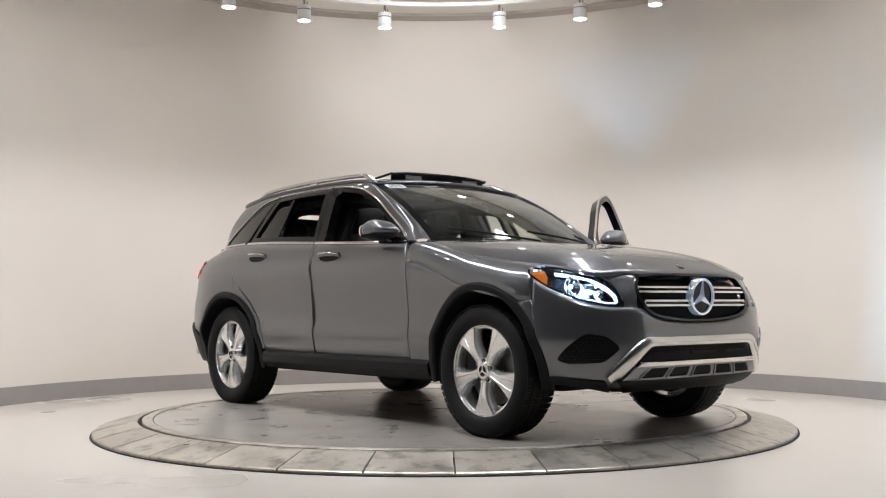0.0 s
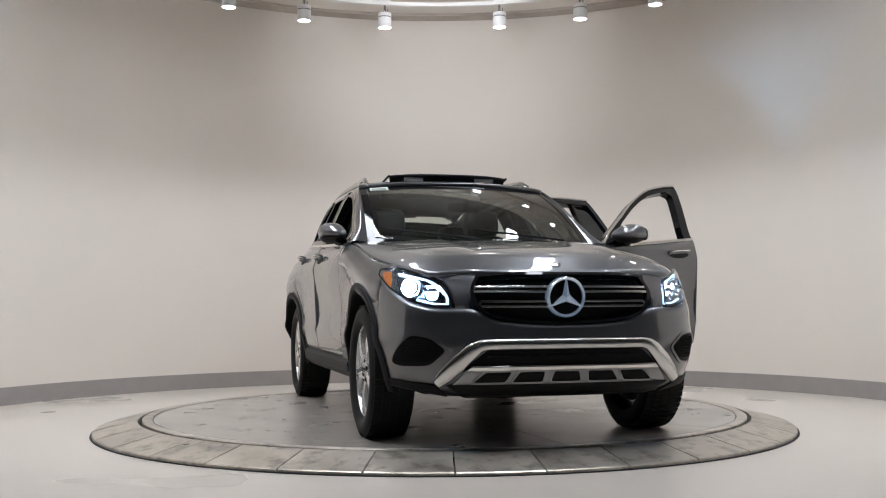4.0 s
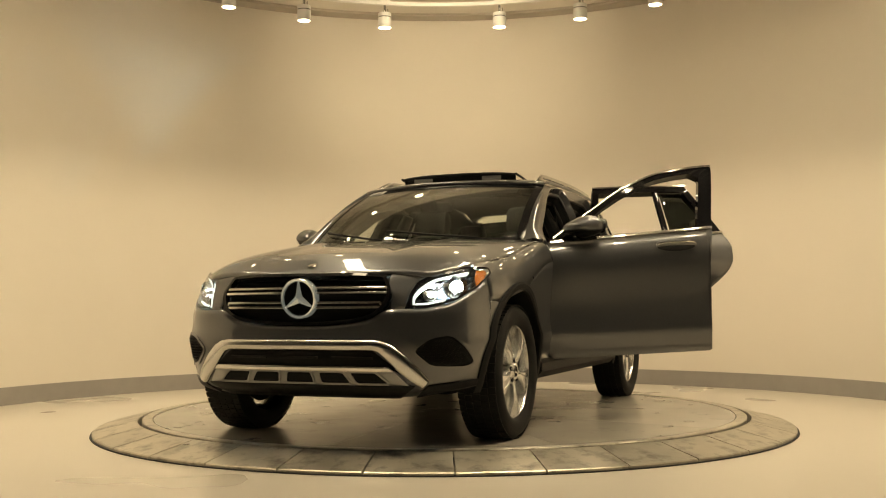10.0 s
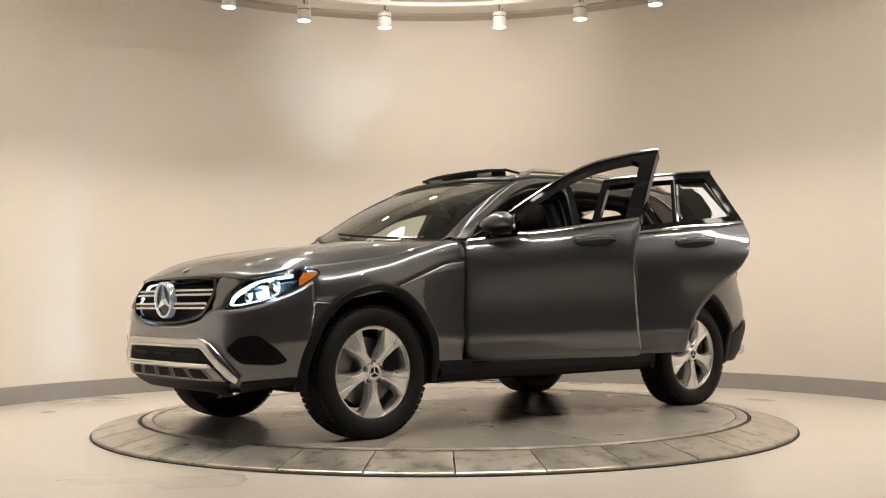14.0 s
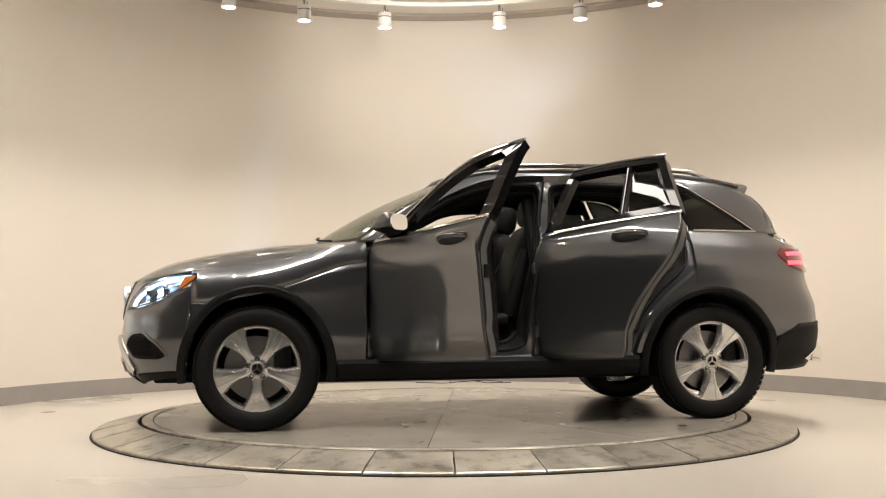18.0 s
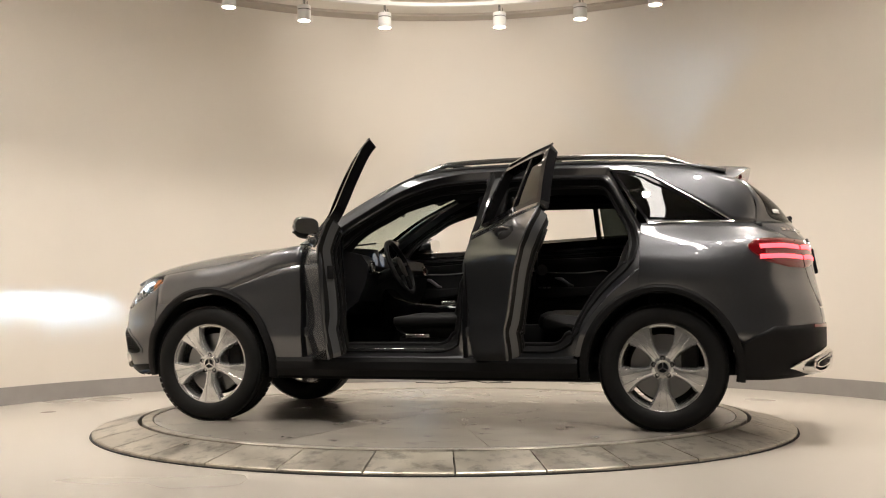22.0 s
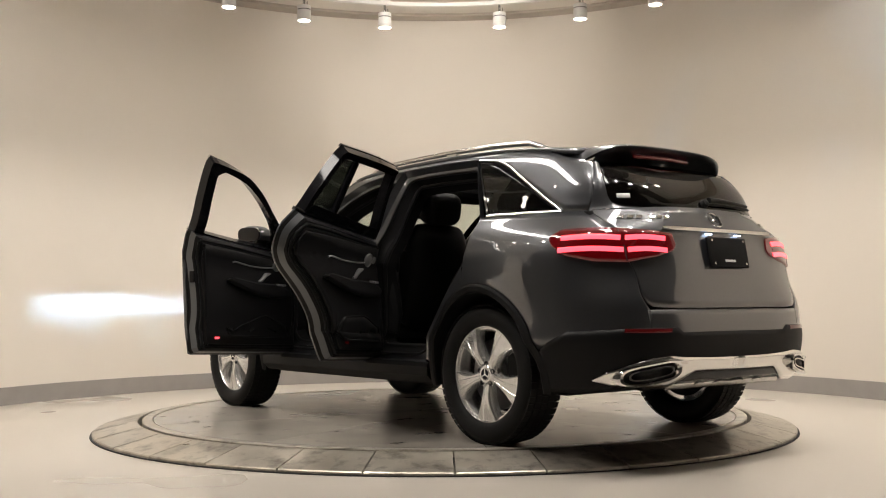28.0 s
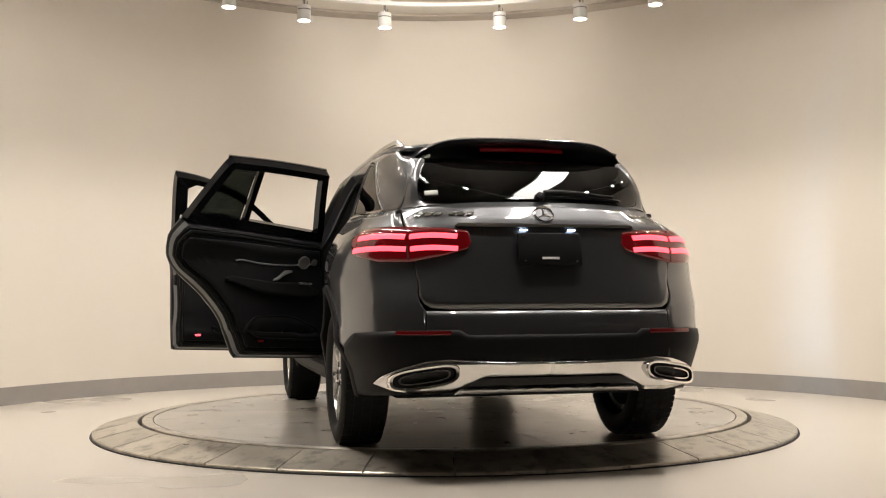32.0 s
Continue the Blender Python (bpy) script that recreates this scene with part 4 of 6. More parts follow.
HL = [("y", 0.572, 0.720), ("y", 0.67, 0.720), ("y", 0.768, 0.748), ("y", 0.838, 0.818), ("x", 1.764, 0.895), ("x", 1.762, 0.926), ("x", 1.90, 0.924), ("y", 0.735, 0.904), ("y", 0.66, 0.884), ("y", 0.612, 0.856), ("y", 0.586, 0.79)]
hl_half = [(un(a, z) if k == "y" else unx(a, z), z) for k, a, z in HL]


def headlight(s):
    poly = [(s * u, z) for u, z in hl_half]
    poly = rounded(poly, 0.02, 3)
    lens = panel("headlight", patch(nose, poly, 34, 10, 0.003), M_LENS, label="lit headlight with clear lens and cool white lamps", thick=0.003)
    lens.visible_shadow = False
    v, f = band(nose, poly, shrink(poly, 0.010), 0.004, 90, 0.0)
    add("lens_border", v, f, M_BLACK, lens)
    v, f = patch(nose, shrink(poly, 0.004), 34, 8, -0.085)
    add("bucket", v, f, M_BLACK, lens)
    # light strip along the upper and inner edge
    strip = [(s * un(y, z), z) for y, z in ((0.605, 0.742), (0.604, 0.775), (0.622, 0.815), (0.66, 0.850), (0.71, 0.874), (0.76, 0.890), (0.80, 0.900))]
    v, f = trim(nose, curve2(strip, 5), 0.010, -0.012, 0.02)
    add("daylight_strip", v, f, M_DRL, lens, "glowing white light strip")
    low = [(s * un(0.615, 0.740), 0.740), (s * un(0.67, 0.745), 0.745), (s * un(0.74, 0.765), 0.765)]
    v, f = trim(nose, curve2(low, 5), 0.007, -0.014, 0.02)
    add("lower_strip", v, f, M_DRL, lens)
    # two bright reflector bowls, each with a small lamp at its focus
    for y, z, w, fo in ((0.752, 0.822, 0.054, 0.020), (0.668, 0.784, 0.034, 0.014)):
        c = nose(s * un(y, z), z) + Vector((-0.034, -s * 0.014, 0))
        m = Matrix.Translation(c) @ Matrix.Rotation(radians(-90 + s * 2), 4, "Z") @ Matrix.Rotation(radians(-3), 4, "X")
        deep = w * w / (4 * fo)
        inner = [(w * q, (w * q) ** 2 / (4 * fo) - deep) for q in (0.08, 0.2, 0.35, 0.5, 0.65, 0.8, 0.9, 1.0)]
        v, f = turned(inner + [(w + 0.003, 0.001), (w + 0.003, -0.004), (w * 0.08, -deep - 0.004)], 32, "y", True)
        bowl = add("reflector_bowl", *moved((v, f), m), M_MIRROR, lens, "polished lamp reflector")
        lamp = turned([(0.0, -0.5 * fo), (0.32 * fo, -0.42 * fo), (0.52 * fo, 0.0), (0.32 * fo, 0.42 * fo), (0.0, 0.5 * fo)], 16, "y")
        add("lamp", *moved(lamp, m @ Matrix.Translation((0, fo - deep, 0))), M_HEAD, bowl, "glowing cool white lamp")
    # the beam: a thin bright bar between two shelves that cut it off above and below
    c = nose(s * un(0.66, 0.80), 0.824) + Vector((-0.085, 0, 0))
    bmx = Matrix.Translation(c) @ Matrix.Rotation(radians(2.6), 4, "Y")
    add("beam_bar", *moved(box(0, 0, 0, 0.004, 0.036, 0.005), bmx), M_BEAM, lens, "bright beam source")
    shelf = join(box(0.033, 0, 0.0042, 0.074, 0.09, 0.002), moved(box(0.037, 0, 0.0, 0.074, 0.09, 0.002), Matrix.Translation((0, 0, -0.0045)) @ Matrix.Rotation(radians(13), 4, "Y")), box(0.033, 0.031, -0.008, 0.074, 0.002, 0.024), box(0.033, -0.031, -0.008, 0.074, 0.002, 0.024))
    add("beam_shelf", *moved(shelf, bmx), M_CLAD, lens)
    # amber corner
    am = [(s * unx(1.785, 0.915), 0.915), (s * unx(1.785, 0.895), 0.895), (s * unx(1.845, 0.825), 0.825), (s * unx(1.872, 0.825), 0.825), (s * unx(1.868, 0.875), 0.875), (s * unx(1.84, 0.914), 0.914)]
    v, f = patch(nose, am, 10, 5, -0.012)
    add("amber_reflector", v, f, M_AMBER, lens)
    return lens


for s in (1, -1):
    headlight(s)

# bumper parts
for s in (1, -1):
    fog = npoly(rounded([(0.612, 0.505), (0.690, 0.566), (0.775, 0.580), (0.822, 0.520), (0.838, 0.445), (0.812, 0.424), (0.685, 0.430)], 0.025, 4), s)
    vent = panel("fog_vent", patch(nose, fog, 24, 8, 0.003), M_CABIN, label="black honeycomb bumper vent", thick=0.003)
    v, f = band(nose, [tuple(p) for p in shrink(fog, -0.016)], fog, 0.006, 80, 0.01)
    add("vent_surround", v, f, M_PAINT, vent)
    shapes = []
    for r in range(9):
        for c in range(14):
            y, z = 0.625 + 0.016 * c + 0.008 * (r % 2), 0.438 + 0.0145 * r
            inside = z < 0.558 - max(0, 0.70 - y) * 0.65 and z > 0.438 + max(0, 0.69 - y) * 0.9 and y < 0.826 - max(0, z - 0.47) * 0.45 and y > 0.625
            if inside:
                u = s * un(y, z)
                hexa = [(u + 0.0095 * math.cos(math.pi * k / 3), z + 0.0062 * math.sin(math.pi * k / 3)) for k in range(6)]
                shapes.append(loft([[at(nose, *p, 0.0035) for p in hexa], [at(nose, u + (p[0] - u) * 0.72, z + (p[1] - z) * 0.72, 0.007) for p in hexa]]))
    if shapes:
        add("honeycomb", *join(*shapes), M_CLAD, vent, smooth=False)
    # black lower apron at the corner
    ap = [(s * un(0.66, 0.335), 0.335), (s * un(0.58, 0.272), 0.272), (s * un(0.72, 0.300), 0.300), (s * unx(1.83, 0.325), 0.325), (s * unx(1.845, 0.355), 0.355), (s * unx(1.92, 0.357), 0.357)]
    panel("corner_apron", patch(nose, ap, 20, 5, 0.006), M_CLAD, thick=0.006)
arc = [(-0.648, 0.345), (-0.61, 0.385), (-0.55, 0.447), (-0.49, 0.505), (-0.455, 0.527), (-0.42, 0.534)] + [(-0.4 + 0.8 * k / 20, 0.534) for k in range(21)] + [(0.42, 0.534), (0.455, 0.527), (0.49, 0.505), (0.55, 0.447), (0.61, 0.385), (0.648, 0.345)]
wid = [0.055, 0.078, 0.086, 0.076, 0.062, 0.056] + [0.054] * 21 + [0.056, 0.062, 0.076, 0.086, 0.078, 0.055]
panel("bumper_guard", rail(nose, npoly(arc), wid, 0.012, 0.013), M_SATIN, label="polished silver bumper guard", thick=0, sharp=50)
panel("lower_intake", patch(nose, npoly([(-0.535, 0.40), (-0.40, 0.515), (0.40, 0.515), (0.535, 0.40)]), 30, 4, 0.004), M_CABIN, label="black lower air intake", thick=0.004)
panel("skid_lip", patch(nose, npoly([(-0.515, 0.408), (-0.49, 0.430), (0.49, 0.430), (0.515, 0.408)]), 30, 3, 0.026), M_CHROME, thick=0.024)
panel("skid_plate", patch(nose, npoly([(-0.575, 0.338), (-0.515, 0.408), (0.515, 0.408), (0.575, 0.338)]), 34, 6, 0.012), M_STEELDARK, label="silver skid plate under the bumper", thick=0.014)
for y in (-0.40, -0.205, 0.0, 0.205, 0.40):
    lean = -0.045 * y / 0.2
    sl = [(y - 0.080, 0.350), (y - 0.066 + lean * 0.5, 0.399), (y + 0.066 + lean * 0.5, 0.399), (y + 0.080, 0.350)]
    sl = rounded(sl, 0.010, 3)
    slot = panel("skid_slot", patch(nose, npoly(sl), 10, 3, 0.0145), M_CABIN, thick=0.002)
    v, f = band(nose, npoly(shrink(sl, -0.008)), npoly(sl), 0.019, 60, 0.008)
    add("slot_rim", v, f, M_STEELDARK, slot)
panel("lower_apron", patch(nose, npoly([(-0.60, 0.330), (-0.56, 0.340), (0.56, 0.340), (0.60, 0.330), (0.50, 0.268), (-0.50, 0.268)]), 30, 5, 0.008), M_CLAD, thick=0.01)
for y in (-0.30, 0.0, 0.30):
    v, f = trim(nose, [(un(y - 0.11, 0.47), 0.47), (un(y + 0.11, 0.47), 0.47)], 0.012, 0.012, 0.01)
    panel("intake_bar", (v, f), M_CLAD, thick=0)

# cowl, wiper blades
v, f = patch(lambda t, w: screen(t, -0.10 + 0.10 * w) - Vector((0, 0, 0.006)), [(-0.98, 0), (0.98, 0), (0.98, 1), (-0.98, 1)], 20, 3)
panel("cowl", (v, f), M_CLAD, thick=0.004)
for y0, y1 in ((0.50, -0.10), (-0.08, -0.62)):
    pts = [screen(y / 0.742, 0.03 + 0.02 * k) + Vector((0.012, 0, 0.014)) for k, y in enumerate([y0 + (y1 - y0) * j / 6 for j in range(7)])]
    panel("wiper", tube(pts, 0.007, 8), M_CLAD, thick=0)
# black border and sticker of the windscreen
v, f = band(screen, [(-1, 0), (1, 0), (1, 1), (-1, 1)], [(-0.94, 0.05), (0.94, 0.05), (0.93, 0.94), (-0.93, 0.94)], 0.003, 100)
panel("screen_border", (v, f), M_BLACK, thick=0)
v, f = patch(screen, [(-0.90, 0.90), (-0.72, 0.90), (-0.72, 0.985), (-0.90, 0.985)], 6, 3, 0.004)
stk = panel("screen_sticker", (v, f), M_PAPER, label="small white paper sticker", thick=0.001)
for r in (0.915, 0.935, 0.955):
    v, f = trim(screen, [(-0.88, r), (-0.745, r)], 0.008, 0.006, 0.001)
    add("print_bar", v, f, M_GREY, stk)

# ---------------------------------------------------------------- rear end
for s in (1, -1):
    TL = [("x", -1.915, 1.056), ("x", -1.945, 1.016), ("x", -2.02, 0.966), ("x", -2.14, 0.936), ("y", 0.66, 0.932), ("y", 0.50, 0.962), ("y", 0.40, 0.99), ("y", 0.375, 1.02), ("y", 0.385, 1.078), ("y", 0.50, 1.090), ("y", 0.66, 1.097), ("x", -2.10, 1.100), ("x", -1.965, 1.096)]
    poly = [(s * (ut(a, z) if k == "y" else utx(a, z)), z) for k, a, z in TL]
    poly = rounded(poly, 0.012, 3)
    tl = panel("tail_light", patch(tail, poly, 40, 8, 0.008), M_TAILLENS, label="glowing red tail light", thick=0.01)
    for z0, dz in ((1.050, 0.0), (0.992, 0.0)):
        for a, b in ((("x", -1.985), ("y", 0.672)), (("y", 0.652), ("y", 0.44))):
            ua = ut(a[1], z0) if a[0] == "y" else utx(a[1], z0)
            ub = ut(b[1], z0) if b[0] == "y" else utx(b[1], z0)
            pts = [(s * (ua + (ub - ua) * k / 12), z0 + 0.006 * math.sin(math.pi * k / 12)) for k in range(13)]
            v, f = trim(tail, pts, 0.023, 0.010, 0.004)
            add("light_bar", v, f, M_REDGLOW, tl, "bright red light bar")
    v, f = trim(tail, [(s * utx(-1.99, 1.02), 1.021), (s * ut(0.45, 1.02), 1.021)], 0.012, 0.009, 0.004)
    add("reflector_strip", v, f, M_TAILLENS, tl)
    v, f = trim(tail, [(s * ut(0.662, 0.938), 0.938), (s * ut(0.665, 1.0), 1.0), (s * ut(0.664, 1.09), 1.09)], 0.006, 0.010, 0.004)
    add("lens_seam", v, f, M_DARK, tl)
    # reflector in the bumper
    pts = [(s * ut(y, 0.602), 0.602) for y in [0.49 + 0.24 * k / 8 for k in range(9)]]
    v, f = trim(tail, pts, 0.019, 0.008, 0.012)
    panel("bumper_reflector", (v, f), M_RED, label="dark red bumper reflector", thick=0)
    # exhaust finisher
    cy, cz = s * 0.612, 0.402
    cx = 0.0

    def exring(w, h, x):
        out = []
        for a in [2 * math.pi * k / 44 for k in range(44)]:
            y = cy + w * math.copysign(abs(math.cos(a)) ** 0.6, math.cos(a))
            z = cz + h * math.copysign(abs(math.sin(a)) ** 0.7, math.sin(a)) - 0.16 * (abs(y) - 0.6)
            out.append(Vector((tail(ut(min(abs(y), 0.81), 0.42), 0.42).x + x - cx, y, z)))
        return out
    ex_out = loft([exring(0.155, 0.052, cx - 0.005), exring(0.155, 0.052, cx - 0.048), exring(0.149, 0.047, cx - 0.058), exring(0.137, 0.038, cx - 0.054), exring(0.130, 0.032, cx - 0.034)])
    pipe = panel("exhaust_finisher", flipped(ex_out), M_CHROME, label="chrome exhaust outlet", thick=0)
    v, f = loft([exring(0.131, 0.033, cx - 0.034), exring(0.10, 0.02, cx - 0.033), exring(0.001, 0.001, cx - 0.033)])
    add("outlet_inside", *flipped((v, f)), M_DARK, pipe)
    v, f = loft([exring(0.112, 0.025, cx - 0.033), exring(0.113, 0.026, cx - 0.047), exring(0.104, 0.020, cx - 0.047), exring(0.102, 0.018, cx - 0.033)])
    add("outlet_lip", *flipped((v, f)), M_CHROME, pipe)
# black lower bumper
RB = [(0.0, 0.592), (0.42, 0.592), (0.45, 0.616), (0.74, 0.612)]
hu = [(ut(y, z), z) for y, z in RB] + [(utx(-2.05, 0.60), 0.60), (utx(-1.945, 0.545), 0.545), (utx(-1.88, 0.50), 0.50)]
hlw = [(ut(y, z), z) for y, z in ((0.0, 0.33), (0.5, 0.33), (0.70, 0.315))] + [(utx(-2.0, 0.30), 0.30), (utx(-1.87, 0.30), 0.30)]
poly = [(-u, z) for u, z in hlw[::-1]] + hlw[1:] + hu[::-1] + [(-u, z) for u, z in hu[1:]]
panel("rear_apron", patch(tail, poly, 70, 10, 0.006), M_CLAD, label="black plastic lower bumper", thick=0.012)
half = [(0.0, 0.408), (0.33, 0.408), (0.40, 0.372), (0.47, 0.336), (0.60, 0.330), (0.72, 0.345), (0.800, 0.372), (0.775, 0.405), (0.70, 0.446), (0.60, 0.474), (0.50, 0.482), (0.40, 0.474), (0.20, 0.468), (0.0, 0.467)]
for s in (1, -1):
    pts = half if s > 0 else [(-y, z) for y, z in half[::-1]]
    poly = [(ut(y, z) if abs(y) > 1e-6 else 0.0, z) for y, z in pts]
    panel("rear_guard", patch(tail, poly, 44, 6, 0.022), M_CHROME, label="polished rear bumper guard", thick=0.02)
poly = tpoly([(-0.46, 0.322), (-0.44, 0.345), (0.44, 0.345), (0.46, 0.322)])
panel("rear_skid", patch(tail, poly, 30, 3, 0.016), M_SATIN, thick=0.015)
poly = tpoly([(-0.50, 0.346), (-0.50, 0.404), (0.50, 0.404), (0.50, 0.346)])
panel("guard_recess", patch(tail, poly, 30, 3, 0.010), M_BLACK, thick=0.004)
for y in (-0.24, -0.08, 0.08, 0.24):
    v, f = trim(tail, [(ut(y - 0.035, 0.345), 0.340), (ut(y, 0.345), 0.346), (ut(y + 0.035, 0.345), 0.340)], 0.010, 0.020, 0.01)
    panel("skid_rib", (v, f), M_SATIN, thick=0)

# tailgate parts
pts = [(ut(y, 1.101), 1.101) for y in [-0.44 + 0.88 * k / 20 for k in range(21)]]
v, f = trim(tail, pts, 0.016, 0.016, 0.016)
add("chrome_strip", v, f, M_CHROME, tailgate)
tx = tail(0.001, 0.99).x
pl = moved(box(0, 0, 0, 0.018, 0.318, 0.158, 0.008), Matrix.Translation((tx - 0.018, 0, 0.992)) @ Matrix.Rotation(radians(10), 4, "Y"))
add("plate_holder", *pl, M_CABIN, tailgate, "empty black number plate holder")
pl = moved(box(-0.0095, 0, -0.045, 0.003, 0.085, 0.012, 0.001), Matrix.Translation((tx - 0.018, 0, 0.992)) @ Matrix.Rotation(radians(10), 4, "Y"))
add("plate_bar", *pl, M_PAPER, tailgate)
for y in (-0.13, 0.13):
    for z in (-0.06, 0.06):
        v, f = turned([(0.0, 0.0), (0.006, 0.0), (0.006, 0.004), (0.0, 0.005)], 12, "y")
        m = Matrix.Translation((tx - 0.018, 0, 0.992)) @ Matrix.Rotation(radians(10), 4, "Y") @ Matrix.Translation((-0.009, y, z)) @ Matrix.Rotation(radians(90), 4, "Z")
        add("plate_screw", *moved((v, f), m), M_SATIN, tailgate)
for y in (-0.12, 0.12):
    p = tail(ut(y, 1.085), 1.085)
    add("plate_lamp", *box(p.x - 0.012, y, 1.084, 0.018, 0.035, 0.008, 0.002), M_BLUEWHITE, tailgate, "small glowing plate lamp")
bm2 = Matrix.Translation((tail(0.001, 1.163).x + 0.001, 0, 1.163)) @ Matrix.Rotation(radians(90), 4, "Z") @ Matrix.Rotation(radians(36), 4, "X")
rings = [[Vector((r * math.cos(a), y, r * math.sin(a))) for r, y in [(0.050, -0.01), (0.050, 0.006), (0.046, 0.009), (0.043, 0.004)]] for a in [2 * math.pi * k / 48 for k in range(49)]]
shapes = [loft(rings, False)]
for k in range(3):
    sp = ([Vector((-0.007, 0.0, 0.0)), Vector((0.0, 0.008, 0.0)), Vector((0.007, 0.0, 0.0)), Vector((0.0015, 0.0, 0.041)), Vector((0.0, 0.003, 0.041)), Vector((-0.0015, 0.0, 0.041))], [[0, 1, 4, 5], [1, 2, 3, 4], [5, 4, 3], [0, 2, 1], [0, 5, 3, 2]])
    shapes.append(moved(fix(*sp), Matrix.Rotation(2 * math.pi * k / 3, 4, "Y")))
add("rear_badge", *moved(join(*shapes), bm2), M_CHROME, tailgate, "round chrome badge")
for y0, n in ((0.60, 3), (0.455, 3), (-0.47, 5)):
    for k in range(n):
        y = y0 - 0.040 * k if y0 > 0 else y0 - 0.026 * k
        w = 0.028 if y0 > 0 else 0.017
        v, f = trim(tail, [(ut(y, 1.162), 1.162), (ut(y - w, 1.162), 1.162)], 0.016 if y0 > 0 else 0.011, 0.006, 0.006)
        add("letter_bar", v, f, M_CHROME, tailgate)
# paper sticker on the rear window
v, f = patch(tail, [(ut(0.545, 1.262), 1.262), (ut(0.488, 1.262), 1.262), (ut(0.488, 1.285), 1.285), (ut(0.545, 1.285), 1.285)], 4, 3, 0.010)
stk = panel("window_sticker", (v, f), M_PAPER, label="small white paper sticker", thick=0.001)
# rear spoiler, high brake lamp
rings = []
for k in range(31):
    t = -1 + k / 15
    q = abs(t) ** 6
    y = 0.575 * t
    zt = 1.583 - 0.100 * q - 0.014 * t * t
    th = 1 - 0.75 * q
    rings.append([Vector((-1.62, y, roof(-1.62, y * 0.97).z + 0.003 - 0.02 * q)), Vector((-1.79 + 0.03 * q, y, 1.592 - 0.080 * q - 0.012 * t * t)), Vector((-1.940 + 0.115 * q, y, zt)), Vector((-1.962 + 0.120 * q, y, zt - 0.010 * th)), Vector((-1.952 + 0.115 * q, y, zt - 0.021 * th)), Vector((-1.89 + 0.06 * q, y * 0.99, zt - 0.046 * th)), Vector((-1.70, y * 0.95, 1.560 - 0.06 * q - 0.05 * th))])
panel("rear_spoiler", fix(*loft(rings, True, True)), M_PAINT, thick=0, sharp=40)
v, f = tube([Vector((-1.925 + 0.02 * (y / 0.2) ** 2, y, 1.524)) for y in (-0.22, -0.1, 0, 0.1, 0.22)], 0.010, 8)
panel("high_brake_lamp", (v, f), M_RED, thick=0)
# rear wiper
w0 = at(tail, ut(-0.02, 1.255), 1.255, 0.03)
pts = [at(tail, ut(y, z), z, 0.025) for y, z in ((0.0, 1.262), (-0.1, 1.262), (-0.22, 1.258), (-0.38, 1.25))]
arm = panel("rear_wiper", tube([w0] + pts[1:], [0.016, 0.014, 0.010, 0.007], 10), M_CLAD, label="black rear wiper", thick=0)
pts = [at(tail, ut(y, z), z, 0.012) for y, z in ((-0.02, 1.245), (-0.15, 1.246), (-0.30, 1.244), (-0.42, 1.24))]
add("wiper_blade", *tube(pts, 0.007, 8), M_CLAD, arm)
v, f = turned([(0.0, 0.0), (0.026, 0.0), (0.020, 0.024), (0.0, 0.028)], 20)
add("wiper_pivot", *moved((v, f), Matrix.Translation(at(tail, ut(0.0, 1.25), 1.25, 0.002)) @ Matrix.Rotation(radians(-60), 4, "Y")), M_CLAD, arm)

# ---------------------------------------------------------------- roof rails, sunroof, quarter glass, mirrors
for s in (1, -1):
    pts = []
    for k in range(33):
        x = 0.06 - 1.68 * k / 32
        e = roof(x, s * half_width(x, spline(EDGE_Z, x)) * 0.93)
        lift = 0.042 * min(1, k / 3, (32 - k) / 3)
        pts.append(e + Vector((0, 0, lift + 0.004)))
    rail = panel("roof_rail", tube(pts, [0.012] + [0.0155] * 31 + [0.012], 12), M_SATIN, label="silver roof rail", thick=0)
    for k in (1, 16, 31):
        p = pts[k]
        add("rail_foot", *box(p.x, p.y, p.z - 0.022, 0.10, 0.022, 0.04, 0.006), M_SATIN, rail)
# panoramic roof: black glass with the front part open
v, f = patch(roof, [(-1.28, -0.44), (-1.28, 0.44), (-0.62, 0.455), (-0.62, -0.455)], 14, 14, 0.004)
panel("roof_glass", (v, f), M_BLACK, label="black panoramic roof glass", thick=0.006)
v, f = patch(roof, [(-1.10, -0.42), (-1.10, 0.42), (-0.56, 0.43), (-0.56, -0.43)], 14, 14, 0.030)
panel("sliding_glass", (v, f), M_BLACK, label="black sunroof glass slid open", thick=0.008)
fr = [(0.10, -0.46), (0.10, 0.46), (-0.62, 0.46), (-0.62, -0.46)]
v, f = band(roof, rounded(fr, 0.05), rounded([(0.02, -0.415), (0.02, 0.415), (-0.55, 0.415), (-0.55, -0.415)], 0.04), 0.004, 120, 0.03)
panel("sunroof_frame", (v, f), M_BLACK, thick=0)
defl = [Vector((0.045 - 0.05 * (y / 0.42) ** 2, y, 1.652 - 0.012 * (y / 0.42) ** 4)) for y in [-0.43 + 0.86 * k / 20 for k in range(21)]]
wd = panel("wind_deflector", tube(defl, 0.011, 10), M_CLAD, label="raised black sunroof wind deflector with mesh", thick=0)
rings = [[p - Vector((0.012, 0, 0.004)), Vector((p.x - 0.03, p.y * 0.97, 1.598 - 0.012 * (p.y / 0.42) ** 2))] for p in defl]
add("deflector_net", *loft(rings, False), M_CLAD, wd)
for y in (-0.26, 0.26):
    i = 4 if y < 0 else 16
    add("net_window", *box(defl[i].x - 0.006, y, 1.625, 0.006, 0.14, 0.026, 0.001), M_GREY, wd)
